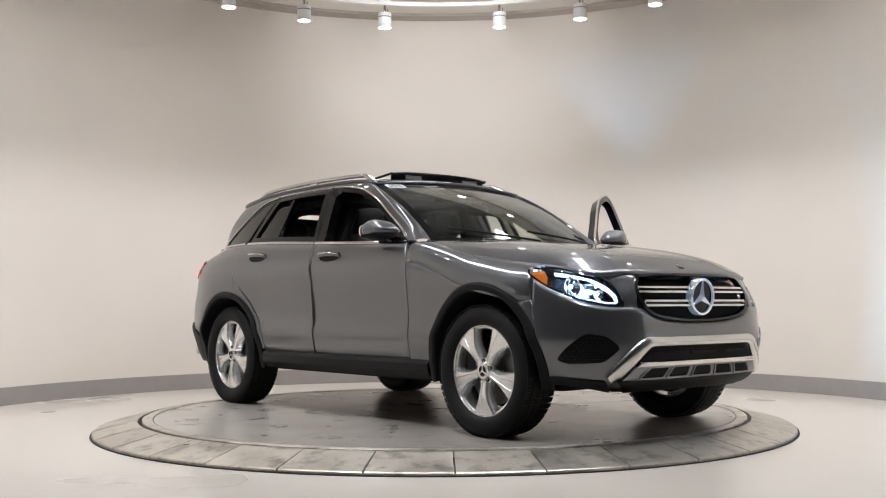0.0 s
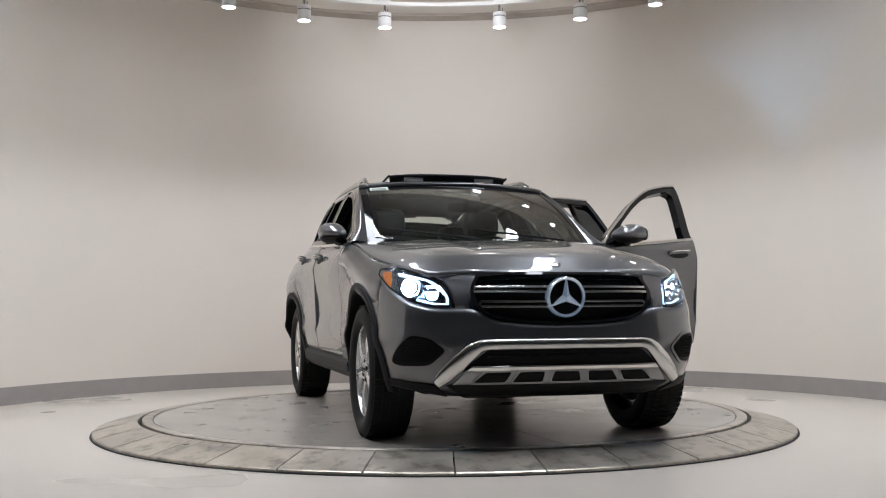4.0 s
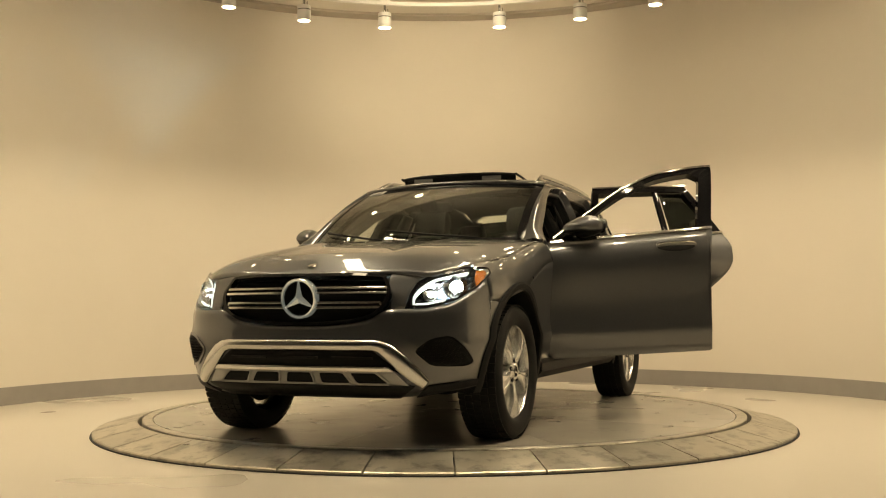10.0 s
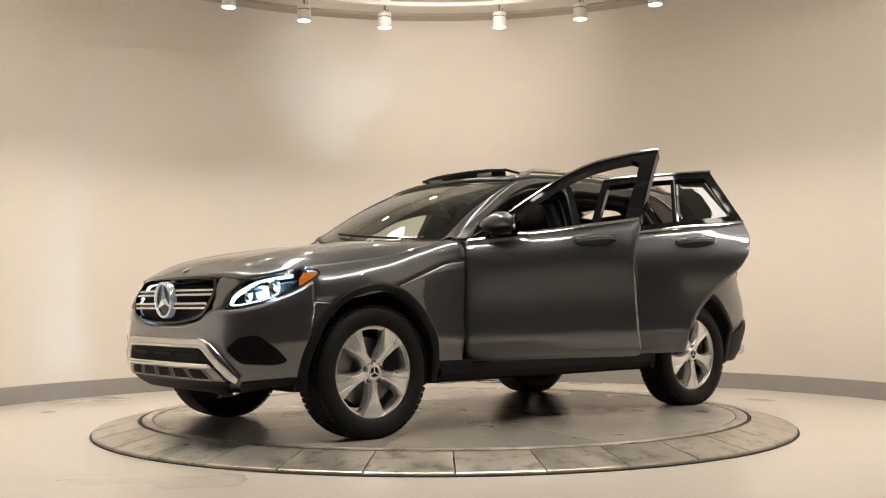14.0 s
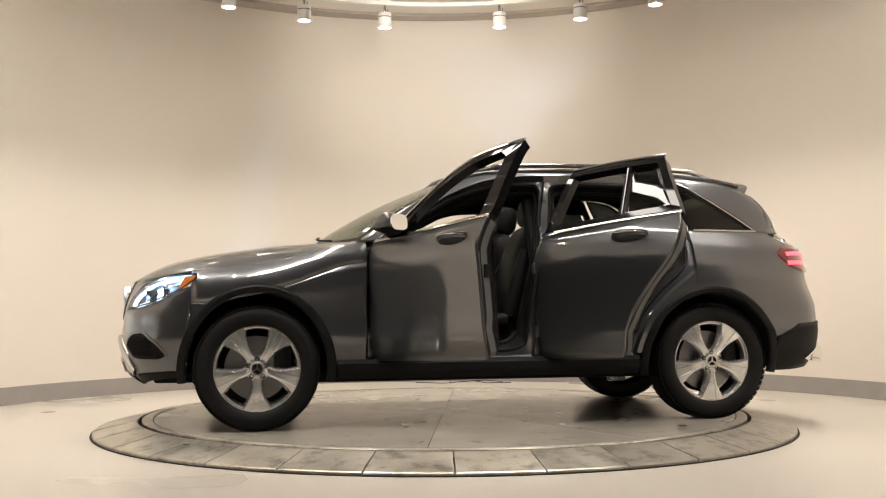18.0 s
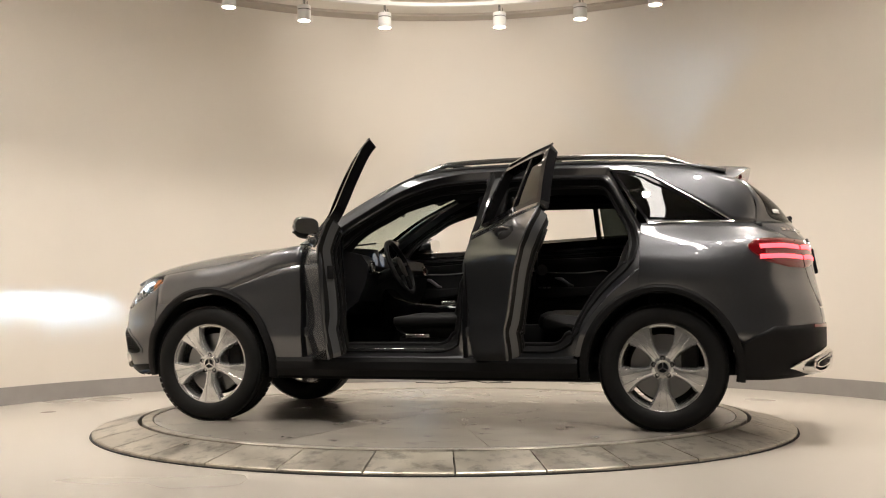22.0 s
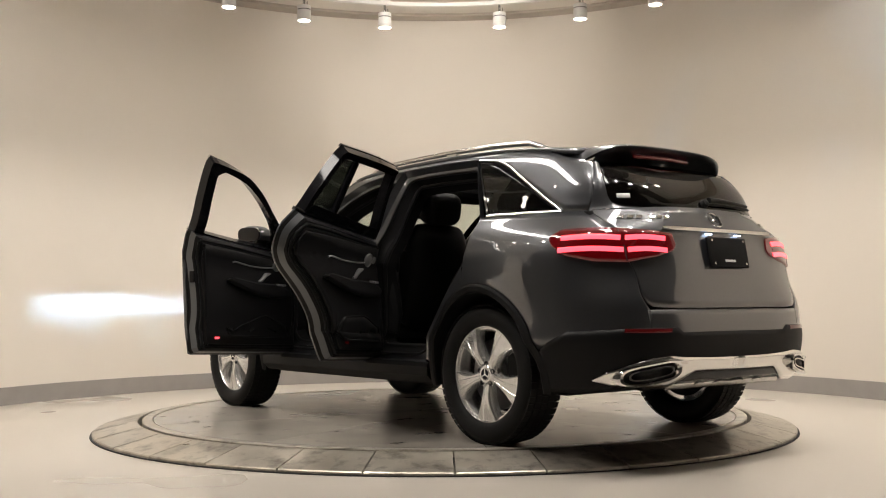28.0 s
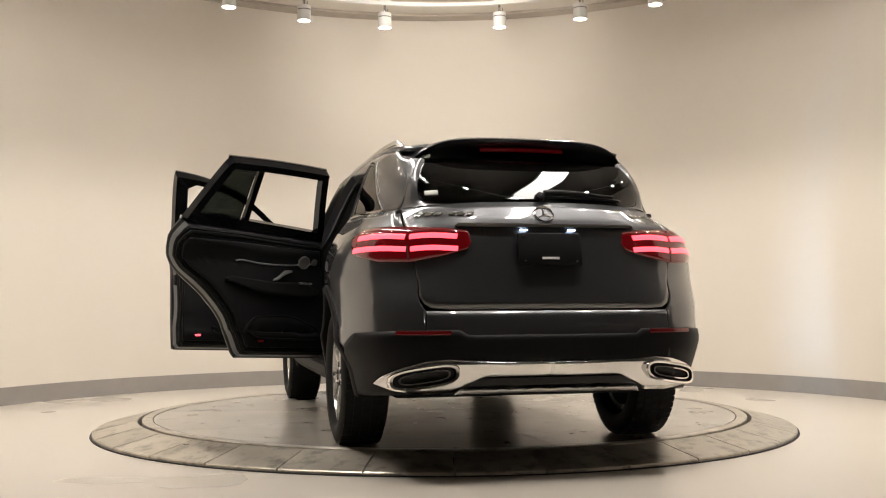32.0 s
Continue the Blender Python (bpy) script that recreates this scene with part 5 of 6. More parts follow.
for s in (1, -1):
    a = Vector((0.0, s * 0.435, 1.645))
    b = Vector((-0.36, s * 0.44, 1.606))
    add("deflector_arm", *tube([a, b], 0.009, 8), M_CLAD, wd)
for s in (1, -1):
    qg = [(-1.36, 1.212), (-1.142, 1.540), (-1.22, 1.534), (-1.33, 1.512), (-1.51, 1.414), (-1.822, 1.213)]
    g = panel("quarter_window", patch(side(s), qg, 24, 8, -0.006), M_PRIVACY, label="dark privacy quarter window", thick=0.004)
    top = curve2([(-1.13, 1.552), (-1.33, 1.520), (-1.51, 1.422), (-1.845, 1.208)], 10)
    v, f = trim(side(s), top, 0.010, 0.004, 0.012)
    add("chrome_trim", v, f, M_SATIN, g)
    v, f = trim(side(s), [(-1.365, 1.206), (-1.6, 1.207), (-1.85, 1.207)], 0.012, 0.005, 0.012)
    add("chrome_trim", v, f, M_CHROME, g)
    v, f = band(side(s), qg, shrink(qg, 0.014), -0.003, 70)
    add("black_border", v, f, M_BLACK, g)


# ---------------------------------------------------------------- doors
F_OUT = [(0.777, 0.42), (0.770, 0.405), (0.74, 0.398), (-0.235, 0.398), (-0.258, 0.405), (-0.261, 0.42), (-0.256, 0.70), (-0.264, 0.92), (-0.282, 1.06), (-0.304, 1.160), (0.2, 1.138), (0.62, 1.118), (0.735, 1.112), (0.777, 1.03)]
R_OUT = [(-0.272, 0.42), (-0.275, 0.405), (-0.30, 0.398), (-0.90, 0.398), (-0.925, 0.42)] + curve2(REAR_SEAM[::-1], 6)[1:-2] + [(-1.322, 1.200), (-0.95, 1.190), (-0.314, 1.160), (-0.292, 1.06), (-0.274, 0.92), (-0.266, 0.70)]
R_OUT = [(x + (0.006 if x < -0.9 else 0), z) for x, z in R_OUT]


def top_line(x0, x1, dz, n=14):
    return [(x0 + (x1 - x0) * k / n, spline(DLO_TOP, x0 + (x1 - x0) * k / n) + dz) for k in range(n + 1)]


F_FRAME = [(0.70, 1.120)] + top_line(0.70, -0.392, 0.006) + [(-0.304, 1.160), (0.2, 1.139)]
F_HOLE = [(0.575, 1.132), (0.45, 1.245)] + top_line(0.40, -0.235, -0.036, 8) + [(-0.290, 1.490), (-0.215, 1.165), (0.2, 1.142)]
R_FRAME = [(-0.314, 1.162)] + top_line(-0.412, -1.102, 0.004) + [(-1.120, 1.545), (-1.318, 1.205), (-0.9, 1.192)]
R_HOLE = [(-0.39, 1.172), (-0.460, 1.49)] + top_line(-0.48, -0.84, -0.048, 6) + [(-0.862, 1.50), (-0.895, 1.196)]
R_PANE = [(-0.935, 1.198), (-0.905, 1.515), (-1.07, 1.513), (-1.255, 1.208)]


def door(name, s, outline, frame_o, holes, front, hinge, angle):
    S = side(s)
    root = panel(name, patch(S, outline, 40, 14), M_PAINT, label="dark grey car door, " + ("wide open" if angle else "closed"), thick=0.010)
    if angle:
        ax = Vector((0, -math.sin(radians(2.8)) * s, math.cos(radians(2.8))))
        root.matrix_basis = Matrix.Translation(hinge) @ Matrix.Rotation(radians(-angle * s), 4, ax) @ Matrix.Translation(-Vector(hinge))
    # shut face: painted rim going inwards, then the dark inner panel
    n = 110
    steps = ((0.0, 0.008), (0.003, 0.020), (0.004, 0.032), (0.006, 0.074), (0.012, 0.088), (0.030, 0.092), (0.034, 0.110), (0.060, 0.116))
    rings = [[at(S, *p, -o2) for p in resample(shrink(outline, k), n)] for k, o2 in steps]
    add("folded_edge", *flipped(loft(rings[:3]), s > 0), M_CLAD, root)
    add("shut_face", *flipped(loft(rings[2:4]), s > 0), M_DOORSHUT, root, "painted inner rim of the door")
    add("rubber_edge", *flipped(loft(rings[3:]), s > 0), M_CLAD, root)
    add("door_seal", *tube([at(S, *p, -0.098) for p in resample(shrink(outline, 0.024), 90)] + [at(S, *resample(shrink(outline, 0.024), 90)[0], -0.098)], 0.010, 8), M_CLAD, root)
    card = shrink(outline, 0.045)
    add("inner_panel", *patch(S, card, 30, 10, -0.112), M_LEATHER, root, "black leather door card", thick=0.015)
    # window frame
    hole = holes[0]
    fr = band(S, frame_o, hole if front else shrink(frame_o, 0.046), -0.004, 140, 0.055)
    add("window_frame", *fr, M_BLACK, root, "gloss black window frame")
    x0, x1 = (0.70, -0.390) if front else (-0.414, -1.120)
    v, f = trim(S, top_line(x0, x1, 0.001, 20), 0.011, 0.003, 0.010)
    add("chrome_top_trim", v, f, M_CHROME, root)
    xb = (0.725, -0.302) if front else (-0.314, -1.318)
    v, f = trim(S, line(BELT, xb[0], xb[1], 12, -0.002), 0.017, 0.007, 0.014)
    add("chrome_belt_trim", v, f, M_CHROME, root)
    if front:
        v, f = patch(S, [(0.70, 1.122), (0.575, 1.130), (0.45, 1.243), (0.48, 1.262)], 8, 4, -0.006)
        add("corner_cover", v, f, M_BLACK, root, thick=0.03)
    else:
        p = add("fixed_pane", *patch(S, R_PANE, 10, 6, -0.02), M_PRIVACY, root, "small dark fixed pane", thick=0.004)
        v, f = trim(S, [(-0.898, 1.19), (-0.878, 1.52)], 0.036, -0.008, 0.03)
        add("window_post", v, f, M_BLACK, root)
    # handle; a flat near-black ellipse on the skin paints the shade of its hollow
    hx, hz = (-0.055, 1.052) if front else (-1.02, 1.083)
    hollow = [(hx + 0.118 * math.cos(a), hz - 0.002 + 0.027 * math.sin(a)) for a in [2 * math.pi * k / 24 for k in range(24)]]
    add("handle_hollow_shade", *patch(S, hollow, 16, 5, 0.0015), M_CABIN, root)
    rings = []
    for k in range(13):
        t = -1 + k / 6
        q = math.sqrt(max(0.0, 1 - abs(t) ** 3))
        c = at(S, hx + 0.125 * t, hz + 0.010, 0.010 + 0.030 * (1 - t ** 4))
        nn = normal(S, hx, hz)
        rings.append([c + Vector((0, 0, 1)) * (0.016 * math.cos(a)) + nn * (0.010 * math.sin(a)) for a in [2 * math.pi * j / 10 for j in range(10)]])
    add("door_handle", *fix(*loft(rings, True, True)), M_PAINT, root, "body-coloured pull handle")
    hl = [at(S, hx - 0.115 + 0.23 * k / 10, hz + 0.010, 0.053 - 0.030 * ((k - 5) / 5) ** 4) for k in range(11)]
    add("handle_chrome", *tube(hl, 0.004, 6), M_CHROME, root)
    # inner fittings
    L = 0.98 if front else 0.86
    xa = 0.62 if front else -0.40
    arm = rounded([(xa + 0.03, 0.80), (xa - 0.10, 0.842), (xa - 0.34, 0.838), (xa - 0.60, 0.86), (xa - 0.63, 0.84), (xa - 0.40, 0.775), (xa - 0.15, 0.755), (xa, 0.765)], 0.03, 3)
    add("armrest", *patch(S, arm, 24, 5, -0.118), M_LEATHER, root, thick=0.05)
    tl = curve2([(xa + 0.02, 0.985), (xa - 0.15, 0.955), (xa - 0.40, 0.955), (xa - 0.55, 0.99)], 6)
    add("trim_line", *tube([at(S, x, z, -0.131) for x, z in tl], 0.005, 6), M_BRIGHT, root, "thin silver trim line")
    sp = turned([(0.0, 0.0), (0.042, 0.0), (0.042, 0.012), (0.036, 0.016), (0.033, 0.012), (0.0, 0.015)], 28)
    c = at(S, xa - 0.06, 1.035, -0.126)
    rot = Vector((0, 0, 1)).rotation_difference(-normal(S, xa - 0.06, 1.035)).to_matrix().to_4x4()
    add("speaker", *moved(sp, Matrix.Translation(c) @ rot), M_BRIGHT, root, "round silver speaker")
    sp2 = turned([(0.0, 0.0), (0.022, 0.0), (0.022, 0.006), (0.0, 0.008)], 20)
    add("tweeter", *moved(sp2, Matrix.Translation(at(S, xa + 0.02, 1.04, -0.126)) @ rot), M_BRIGHT, root)
    ph = [at(S, x, z, -0.145) for x, z in ((xa - 0.16, 0.915), (xa - 0.21, 0.905), (xa - 0.27, 0.862), (xa - 0.30, 0.855))]
    add("inner_handle", *tube(ph, [0.006, 0.014, 0.011, 0.006], 10), M_BRIGHT, root, "silver inner door handle")
    for k in range(3):
        c = at(S, xa - 0.05 - 0.035 * k, 0.825, -0.17)
        add("window_switch", *box(c.x, c.y, c.z + 0.012, 0.022, 0.026, 0.012, 0.003), M_BRIGHT, root)
    pk = rounded([(xa + 0.06, 0.49), (xa + 0.05, 0.60), (xa - 0.20, 0.655), (xa - 0.45, 0.64), (xa - 0.52, 0.56), (xa - 0.42, 0.49)] if not front else [(xa + 0.05, 0.49), (xa + 0.04, 0.60), (xa - 0.25, 0.65), (xa - 0.60, 0.58), (xa - 0.66, 0.52), (xa - 0.62, 0.49)], 0.04, 4)
    add("door_pocket", *patch(S, pk, 24, 6, -0.118), M_CABIN, root, thick=0.025)
    add("pocket_edge", *tube([at(S, *p, -0.140) for p in resample(pk, 40)] + [at(S, *resample(pk, 40)[0], -0.137)], 0.006, 6), M_CLAD, root)
    if angle:
        c = at(S, (-0.12 if front else -0.78), 0.475, -0.122)
        add("courtesy_lamp", *box(c.x, c.y, c.z, 0.045, 0.010, 0.020, 0.002), M_REDGLOW if front else M_RED, root, "small red door lamp")
        c = at(S, *( (-0.255, 0.86) if front else (-1.22, 0.93)), -0.06)
        add("door_latch", *box(c.x, c.y, c.z, 0.02, 0.035, 0.07, 0.004), M_CLAD, root)
    if front:
        # outside mirror
        rings = []
        my0, my1 = 0.836, 1.004

        def shell(z0, z1, grow):
            out = []
            for k in range(17):
                t = k / 16
                y = my0 + (my1 - my0) * t
                q = max(0.04, math.sqrt(max(0.0, 1 - abs(2 * t - 1) ** 3.2)))
                xb, xf = 0.436 - 0.045 * t, 0.650 - 0.070 * t * t
                xc, hx, zc = (xb + xf) / 2, (xf - xb) / 2 * (0.35 + 0.65 * q) + grow, 1.190 + 0.012 * t
                ring = []
                for j in range(28):
                    a = 2 * math.pi * j / 28
                    c, d = math.copysign(abs(math.cos(a)) ** 0.8, math.cos(a)), math.copysign(abs(math.sin(a)) ** 0.9, math.sin(a))
                    taper = 1.0 if c < 0 else 1 - 0.45 * c
                    ring.append(Vector((xc + hx * c, s * y, min(max(zc + (0.068 * q + grow) * d * taper, zc + z0), zc + z1))))
                out.append(ring)
            return fix(*loft(out, True, True))
        add("mirror_housing", *shell(-0.030, 0.1, 0.0), M_PAINT, root, "dark grey door mirror housing")
        add("mirror_base", *shell(-0.1, -0.031, -0.003), M_CLAD, root, "black lower mirror shell")
        foot = [Vector((0.59, s * 0.80, 1.122)), Vector((0.575, s * 0.85, 1.130)), Vector((0.55, s * 0.90, 1.142))]
        add("mirror_foot", *tube(foot, [0.022, 0.026, 0.02], 10), M_BLACK, root)
        gl = [(my0 + 0.014 + (my1 - my0 - 0.028) * (0.5 + 0.5 * math.copysign(abs(math.cos(a)) ** 0.6, math.cos(a))), 1.198 + 0.046 * math.copysign(abs(math.sin(a)) ** 0.7, math.sin(a))) for a in [2 * math.pi * j / 28 for j in range(28)]]
        vs = [Vector((0.430 - 0.045 * (y - my0) / 0.168, s * y, z)) for y, z in gl]
        add("mirror_glass", vs + [v + Vector((0.012, 0, 0)) for v in vs], [list(range(28)), list(range(28, 56))[::-1]] + [[k, (k + 1) % 28, 28 + (k + 1) % 28, 28 + k] for k in range(28)], M_MIRROR, root, smooth=False)
    return root


door("front_door", 1, F_OUT, F_FRAME, [F_HOLE], True, (0.735, 0.902, 0.7), 62.8)
door("front_door", -1, F_OUT, F_FRAME, [F_HOLE], True, (0.80, -0.865, 0.7), 0)
door("rear_door", 1, R_OUT, R_FRAME, [R_HOLE], False, (-0.314, 0.904, 0.7), 60.0)
door("rear_door", -1, R_OUT, R_FRAME, [R_HOLE], False, (-0.255, -0.868, 0.7), 0)

# ---------------------------------------------------------------- door openings
F_OPEN = rounded([(0.70, 0.47), (-0.17, 0.47), (-0.325, 1.18), (-0.372, 1.522), (-0.05, 1.502), (0.19, 1.42), (0.44, 1.273), (0.66, 1.12)], [0.12, 0.10, 0.1, 0.06, 0.05, 0.05, 0.05, 0.02], 5)
R_OPEN = rounded([(-0.37, 0.47), (-0.84, 0.47), (-1.02, 0.76), (-1.24, 1.0), (-1.27, 1.20), (-1.10, 1.515), (-0.70, 1.530), (-0.48, 1.528)], [0.05, 0.06, 0.08, 0.08, 0.05, 0.06, 0.05, 0.06], 5)
F_SEAM = [(0.775, 0.40), (-0.265, 0.40), (-0.262, 0.75), (-0.309, 1.16)] + top_line(-0.405, 0.72, 0.0) + [(0.775, 1.05)]
R_SEAM2 = [(-0.268, 0.40), (-0.925, 0.40)] + curve2(REAR_SEAM[::-1], 6)[1:] + top_line(-1.12, -0.408, 0.0) + [(-0.312, 1.16), (-0.265, 0.75)]
for s in (1, -1):
    S = side(s)
    for nm, out, inn in (("front_door_frame", F_SEAM, F_OPEN), ("rear_door_frame", R_SEAM2, R_OPEN)):
        n = 150
        a, b = resample(out, n), resample(inn, n)
        k = min(range(n), key=lambda j: (Vector(b[j]) - Vector(a[0])).length)
        if sum(a[i - 1][0] * a[i][1] - a[i][0] * a[i - 1][1] for i in range(n)) * sum(b[i - 1][0] * b[i][1] - b[i][0] * b[i - 1][1] for i in range(n)) < 0:
            b = b[::-1]
            k = min(range(n), key=lambda j: (Vector(b[j]) - Vector(a[0])).length)
        b = b[k:] + b[:k]
        mid = [tuple(Vector(p).lerp(Vector(q), 0.55)) for p, q in zip(a, b)]
        sill = [tuple(Vector(p).lerp(Vector(q), 0.12)) for p, q in zip(a, b)]
        rings = [[at(S, *p, -0.002) for p in a], [at(S, *p, -0.045) for p in sill], [at(S, *p, -0.056) for p in mid]]
        fr = panel(nm, loft(rings), M_PAINT, label="painted door opening frame", thick=0)
        # deeper half in black: partly trim, partly the shade on painted metal
        rings = [[at(S, *p, -0.055) for p in mid], [at(S, *tuple(Vector(p).lerp(Vector(q), 0.2)), -0.082) for p, q in zip(mid, b)], [at(S, *p, -0.115) for p in b], [at(S, *p, -0.20) for p in b]]
        add("inner_trim_shade", *loft(rings), M_CABIN, fr, "black trim inside the door opening")
        add("outer_seal", *tube([at(S, *p, -0.058) for p in mid] + [at(S, *mid[0], -0.058)], 0.009, 8), M_CLAD, fr)
        add("weather_seal", *tube([at(S, *p, -0.120) for p in b] + [at(S, *b[0], -0.120)], 0.013, 8), M_CLAD, fr)
    for x, z in ((-0.30, 0.86), (-1.27, 0.93)):
        c = at(S, x, z, -0.085)
        panel("door_striker", box(c.x, c.y, c.z, 0.03, 0.02, 0.05, 0.005), M_STEELDARK, thick=0)
    for z in (0.58, 0.95):
        for x in (0.765, -0.285):
            c = at(S, x, z, -0.055)
            panel("door_hinge", box(c.x, c.y, c.z, 0.05, 0.04, 0.06, 0.006), M_PAINT, thick=0)
    # scuff plate
    panel("scuff_plate", box(0.25, s * 0.80, 0.462, 0.75, 0.035, 0.006, 0.002), M_SATIN, thick=0)

# ---------------------------------------------------------------- cabin
panel("cabin_floor", join(box(-0.25, 0, 0.40, 2.1, 1.46, 0.05, 0.01), box(0.78, 0, 0.72, 0.04, 1.40, 0.70, 0.01)), M_CABIN, thick=0)
panel("tunnel", box(-0.2, 0, 0.50, 1.9, 0.26, 0.20, 0.05), M_CABIN, thick=0)
v, f = patch(roof, [(-1.70, -0.50), (-1.70, 0.50), (-0.58, 0.56), (-0.58, -0.56)], 16, 10, -0.045)
panel("headliner", (v, f), M_CABIN, thick=0.01)
v, f = band(roof, [(0.12, -0.52), (0.12, 0.52), (-0.60, 0.545), (-0.60, -0.545)], [(0.0, -0.41), (0.0, 0.41), (-0.55, 0.41), (-0.55, -0.41)], -0.045, 100, 0.03)
panel("headliner_front", (v, f), M_CABIN, thick=0)
v, f = join(box(-1.72, 0, 0.72, 0.62, 1.24, 0.05, 0.01), box(-2.05, 0, 0.95, 0.05, 1.15, 0.5, 0.01))
panel("boot_floor", (v, f), M_CABIN, thick=0)
for s in (1, -1):
    v, f = box(-1.68, s * 0.66, 0.95, 0.66, 0.03, 0.5, 0.01)
    panel("boot_side_trim", (v, f), M_CABIN, thick=0)
v, f = moved(box(0, 0, 0, 0.36, 1.14, 0.012, 0.004), Matrix.Translation((-1.62, 0, 1.18)))
panel("parcel_cover", (v, f), M_CABIN, thick=0)

# dashboard
rings = []
for k in range(21):
    y = -0.70 + 1.40 * k / 20
    b = 0.05 * (abs(y) / 0.7) ** 2
    rings.append([Vector((0.86 - b, y, 1.075)), Vector((0.62 - b, y, 1.085)), Vector((0.50 - b, y, 1.055)), Vector((0.455 - b, y, 0.99)), Vector((0.47 - b, y, 0.88)), Vector((0.52 - b, y, 0.76)), Vector((0.62 - b, y, 0.68)), Vector((0.86 - b, y, 0.66))])
dash = panel("dashboard", fix(*loft(rings, True, True)), M_LEATHER, label="black dashboard", thick=0)
v, f = tube([Vector((0.448 - 0.05 * (y / 0.7) ** 2, y, 0.945)) for y in [-0.66 + 1.32 * k / 12 for k in range(13)]], 0.012, 8)
add("dash_trim", v, f, M_BLACK, dash)
for y in (-0.60, -0.07, 0.0, 0.07, 0.60):
    v, f = turned([(0.018, 0.0), (0.036, 0.0), (0.038, 0.012), (0.034, 0.016), (0.020, 0.006)], 24, "z", True)
    m = Matrix.Translation((0.455 - 0.05 * (y / 0.7) ** 2, y, 0.985)) @ Matrix.Rotation(radians(-90), 4, "Y")
    add("air_vent", *moved((v, f), m), M_SATIN, dash, "round silver air vent")
add("display", *moved(box(0, 0, 0, 0.012, 0.22, 0.13, 0.008), Matrix.Translation((0.47, 0, 1.125)) @ Matrix.Rotation(radians(-12), 4, "Y")), M_BLACK, dash)
add("instrument_hood", *moved(turned([(0.0, 0.0), (0.16, 0.0), (0.15, 0.09), (0.0, 0.11)], 28), Matrix.Translation((0.60, 0.36, 1.05)) @ Matrix.Diagonal((0.9, 1.15, 0.62, 1))), M_LEATHER, dash)
for y in (0.29, 0.43):
    v, f = turned([(0.0, 0.0), (0.045, 0.0), (0.045, 0.004), (0.0, 0.004)], 24)
    add("gauge", *moved((v, f), Matrix.Translation((0.452, y, 1.035)) @ Matrix.Rotation(radians(-80), 4, "Y")), M_SCREEN, dash, "lit round gauge")
# steering wheel
wm = Matrix.Translation((0.30, 0.36, 0.985)) @ Matrix.Rotation(radians(-66), 4, "Y")
shapes = [tube([Vector((0.182 * math.cos(a), 0.182 * math.sin(a), 0)) for a in [2 * math.pi * k / 36 for k in range(37)]], 0.0165, 10, False)]
sw = panel("steering_wheel", moved(shapes[0], wm), M_LEATHER, label="black leather steering wheel", thick=0)
add("wheel_hub", *moved(turned([(0.0, -0.06), (0.05, -0.06), (0.075, -0.01), (0.07, 0.016), (0.0, 0.024)], 28), wm), M_LEATHER, sw)
for a, b in (((0.02, 0.06), (0.03, 0.17)), ((0.02, -0.06), (0.03, -0.17)), ((-0.06, 0.03), (-0.168, 0.05)), ((-0.06, -0.03), (-0.168, -0.05))):
    add("wheel_spoke", *moved(tube([Vector((a[0], a[1], 0.0)), Vector((b[0], b[1], 0.0))], 0.012, 8), wm), M_LEATHER, sw)
add("steering_column", *tube([Vector((0.32, 0.36, 0.975)), Vector((0.55, 0.36, 0.86))], 0.035, 12), M_CABIN, sw)
# centre console
rings = []
for x, z, w in ((0.50, 0.86, 0.13), (0.42, 0.78, 0.13), (0.30, 0.74, 0.125), (0.10, 0.72, 0.12), (-0.05, 0.735, 0.115), (-0.10, 0.78, 0.11), (-0.42, 0.79, 0.10), (-0.47, 0.74, 0.10)):
    rings.append([Vector((x, -w, 0.45)), Vector((x, -w, z - 0.02)), Vector((x, -w + 0.02, z)), Vector((x, w - 0.02, z)), Vector((x, w, z - 0.02)), Vector((x, w, 0.45))])
con = panel("centre_console", fix(*loft(rings, True, True)), M_BLACK, label="gloss black centre console", thick=0)
add("console_trim", *tube([Vector((x, 0.118, z)) for x, z in ((0.42, 0.785), (0.30, 0.745), (0.10, 0.725), (-0.05, 0.74))], 0.006, 8), M_CHROME, con)
add("touchpad", *box(0.06, 0, 0.745, 0.10, 0.07, 0.03, 0.012), M_SATIN, con)
add("armrest_lid", *box(-0.27, 0, 0.80, 0.34, 0.19, 0.035, 0.015), M_LEATHER, con)
# interior mirror
panel("inner_mirror", moved(box(0, 0, 0, 0.025, 0.22, 0.065, 0.012), Matrix.Translation((0.40, 0, 1.39)) @ Matrix.Rotation(radians(8), 4, "Z")), M_BLACK, thick=0)
panel("mirror_stalk", tube([Vector((0.41, 0, 1.39)), Vector((0.47, 0, 1.44))], 0.014, 8), M_BLACK, thick=0)
for y in (0.34, -0.34):
    panel("sun_visor", moved(box(0, 0, 0, 0.14, 0.36, 0.016, 0.006), Matrix.Translation((0.20, y, 1.505)) @ Matrix.Rotation(radians(24), 4, "Y")), M_CABIN, thick=0)
panel("roof_console", box(0.15, 0, 1.535, 0.16, 0.16, 0.03, 0.01), M_GREY, thick=0)


def cushion(w, rows, n=16, e=0.5):
    """A padded shape: rows of (x, z, thickness x-wise, thickness z-wise, width factor) swept across the width w."""
    rings = []
    for k in range(n + 1):
        t = -1 + 2 * k / n
        q = (1 - abs(t) ** 5) ** 0.35 if abs(t) < 1 else 0.12
        q = max(q, 0.12)
        rings.append([Vector((cx + px * q, w * t, cz + pz * q)) for cx, cz, px, pz in rows])
    return fix(*loft(rings, True, True))


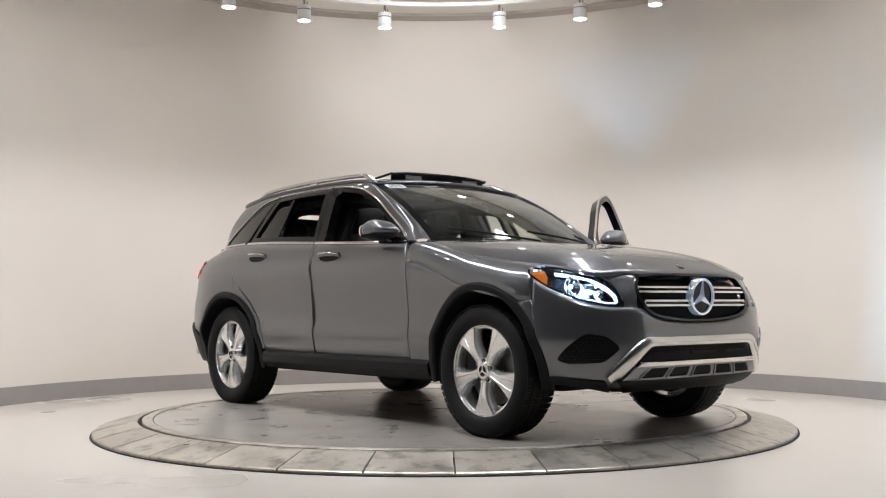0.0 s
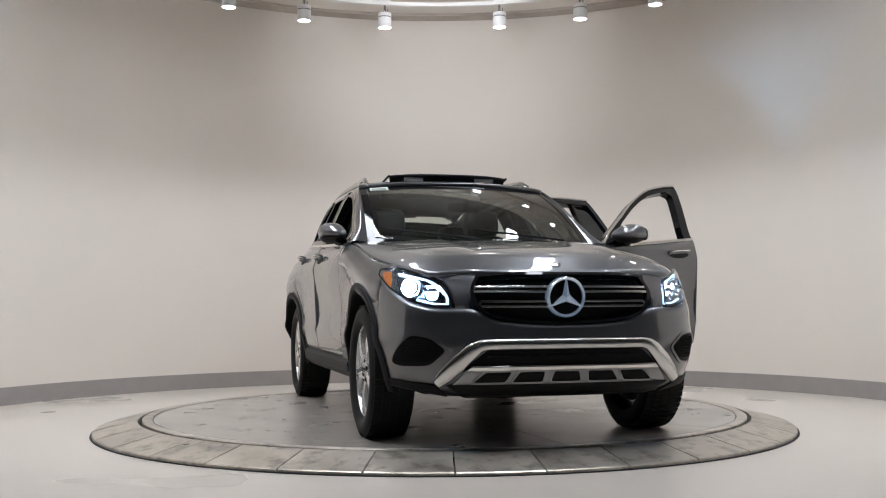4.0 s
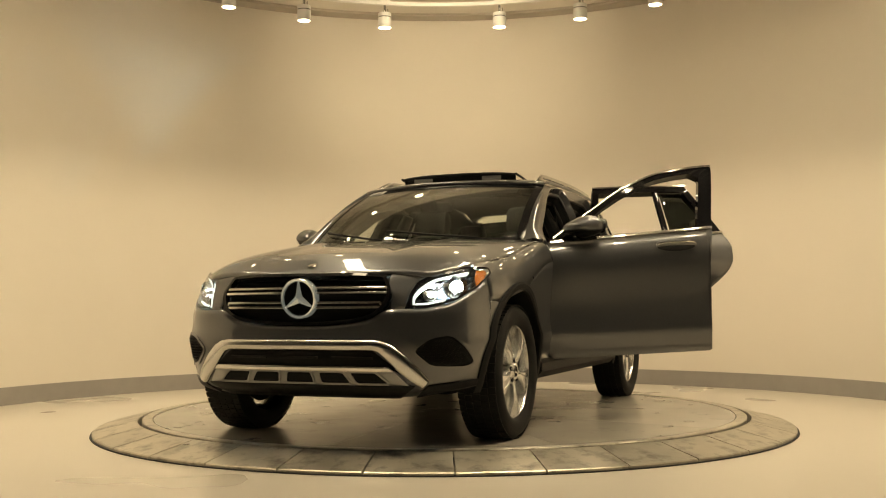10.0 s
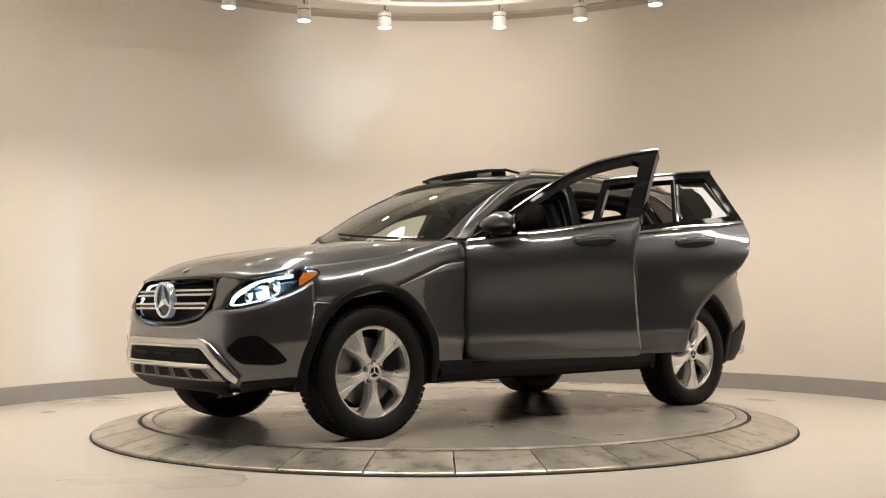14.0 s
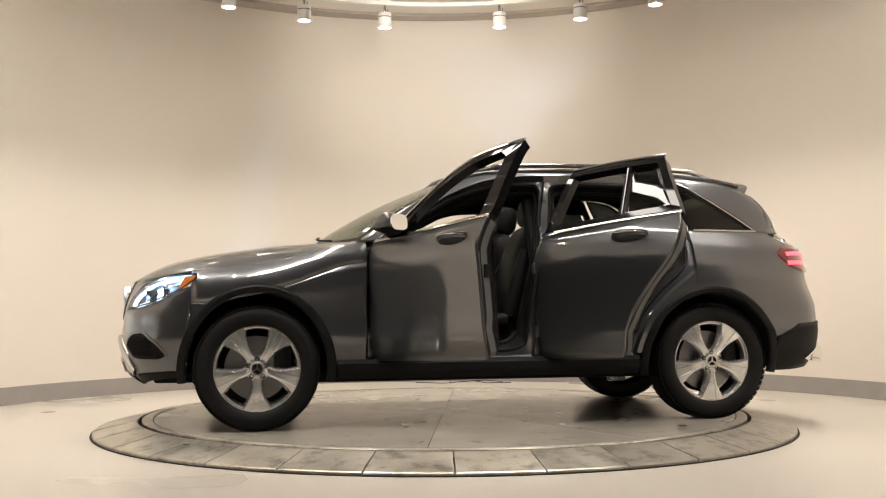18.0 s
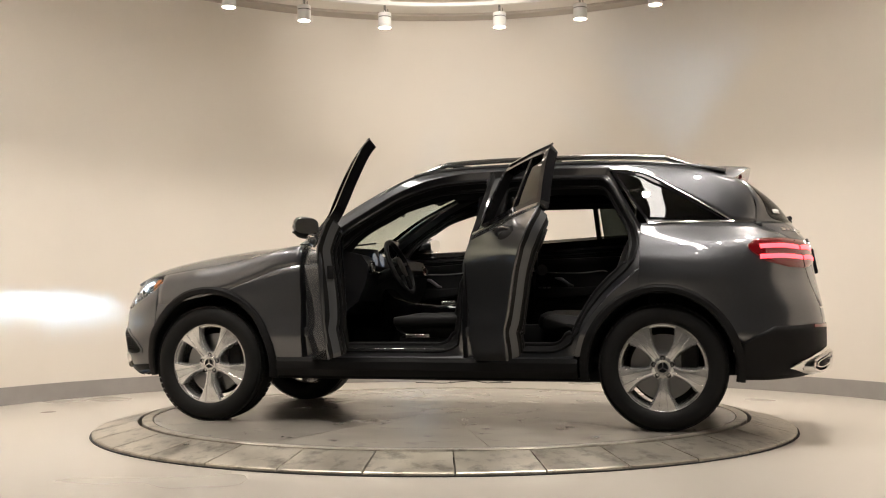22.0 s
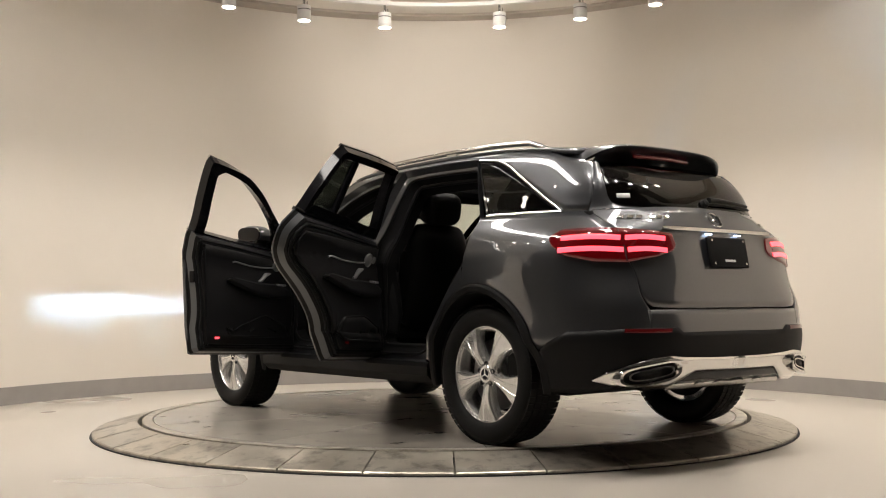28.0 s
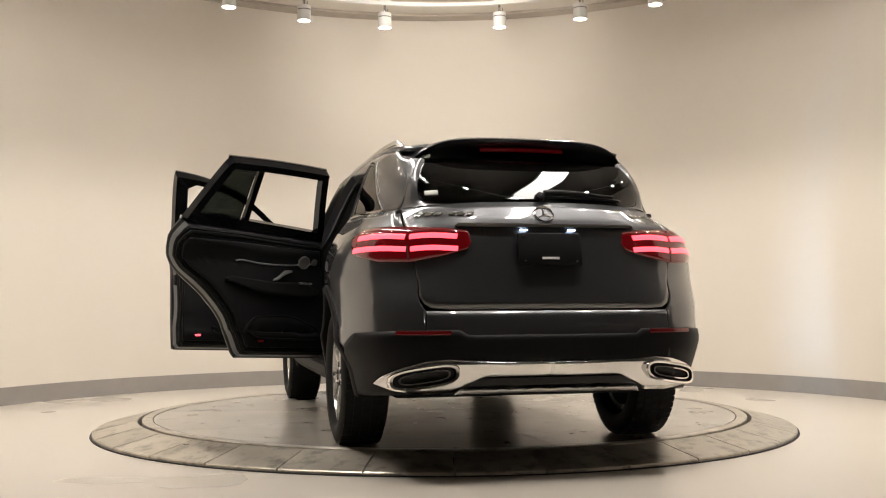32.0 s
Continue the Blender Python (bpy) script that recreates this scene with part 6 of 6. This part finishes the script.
def oval(cx, cz, a, b, lean=0.0, n=18, p=0.7):
    out = []
    for k in range(n):
        q = 2 * math.pi * k / n
        x, z = a * math.copysign(abs(math.cos(q)) ** p, math.cos(q)), b * math.copysign(abs(math.sin(q)) ** p, math.sin(q))
        c, d = math.cos(lean), math.sin(lean)
        out.append((cx, cz, x * c - z * d, x * d + z * c))
    return out


def seat(x, y):
    m = Matrix.Translation((x, y, 0))
    st = panel("front_seat", moved(cushion(0.255, oval(0.0, 0.585, 0.27, 0.075, 0.10)), m), M_LEATHER, label="black leather front seat", thick=0)
    add("seat_base", *moved(box(0.0, 0, 0.47, 0.44, 0.44, 0.14, 0.03), m), M_CABIN, st)
    for t in (-1, 1):
        add("side_bolster", *moved(tube([Vector((0.24, t * 0.235, 0.625)), Vector((0.05, t * 0.245, 0.635)), Vector((-0.18, t * 0.24, 0.635))], [0.03, 0.05, 0.045], 12), m), M_LEATHER, st)
        add("back_bolster", *moved(tube([Vector((-0.20, t * 0.235, 0.66)), Vector((-0.25, t * 0.245, 0.85)), Vector((-0.33, t * 0.215, 1.08))], [0.045, 0.06, 0.045], 12), m), M_LEATHER, st)
    add("backrest", *moved(cushion(0.245, oval(-0.32, 0.92, 0.095, 0.34, 0.24)), m), M_LEATHER, st)
    add("headrest", *moved(cushion(0.140, oval(-0.425, 1.345, 0.078, 0.105, 0.16), 14), m), M_LEATHER, st)
    for t in (-0.06, 0.06):
        add("headrest_post", *moved(tube([Vector((-0.39, t, 1.19)), Vector((-0.42, t, 1.32))], 0.006, 8), m), M_CHROME, st)
    add("seat_switches", *moved(box(0.08, 0.262 if y > 0 else -0.262, 0.535, 0.16, 0.012, 0.03, 0.005), m), M_SATIN, st)


seat(0.02, 0.365)
seat(0.02, -0.365)
bench = panel("rear_bench", cushion(0.66, oval(-0.88, 0.60, 0.25, 0.085, 0.12), 22), M_LEATHER, label="black leather rear bench seat", thick=0)
add("bench_backrest", *cushion(0.65, oval(-1.21, 0.93, 0.075, 0.32, 0.34), 22), M_LEATHER, bench)
for y in (-0.40, 0.0, 0.40):
    add("headrest", *moved(cushion(0.125, oval(-1.335, 1.30 - (0.05 if y == 0 else 0), 0.07, 0.095, 0.2), 14), Matrix.Translation((0, y, 0))), M_LEATHER, bench)
    for t in (-0.05, 0.05):
        add("headrest_post", *tube([Vector((-1.29, y + t, 1.15)), Vector((-1.33, y + t, 1.27))], 0.006, 8), M_CHROME, bench)
for s in (1, -1):
    b = at(side(s), -0.33, 1.42, -0.13)
    panel("seat_belt", tube([b, Vector((-0.32, s * 0.64, 1.0)), Vector((-0.22, s * 0.62, 0.55))], 0.012, 6), M_CLAD, thick=0)
    c = [at(side(s), -0.355 + 0.03 * k / 8, 0.55 + 0.95 * k / 8, -0.19) for k in range(9)]
    panel("pillar_trim", tube(c, [0.05, 0.07, 0.07, 0.065, 0.06, 0.055, 0.05, 0.045, 0.04], 12), M_CABIN, thick=0)


# ---------------------------------------------------------------- motion
TURN = [(0.0, -50.06), (2.0, -62.3), (6.0, -87.5), (9.0, -105.64), (11.0, -118.95), (13.0, -132.6), (17.0, -161.95), (19.0, -175.12), (21.0, -188.19), (24.0, -208.61), (28.0, -231.6), (30.0, -242.84), (32.0, -256.5)]


def heading(t):
    return -spline([(a, -b) for a, b in TURN], t)


def motions():
    rows_car, rows_disc = [], []
    for k in range(33):
        m = Matrix.Translation((0, 0, DISC_Z)) @ Matrix.Rotation(radians(heading(k)), 4, "Z")
        rows_disc.append((k, m))
        rows_car.append((k, m @ Matrix.Translation((-0.1135, 0.0687, 0.0))))
    walk(disc, rows_disc)
    walk(car, rows_car)


motions()
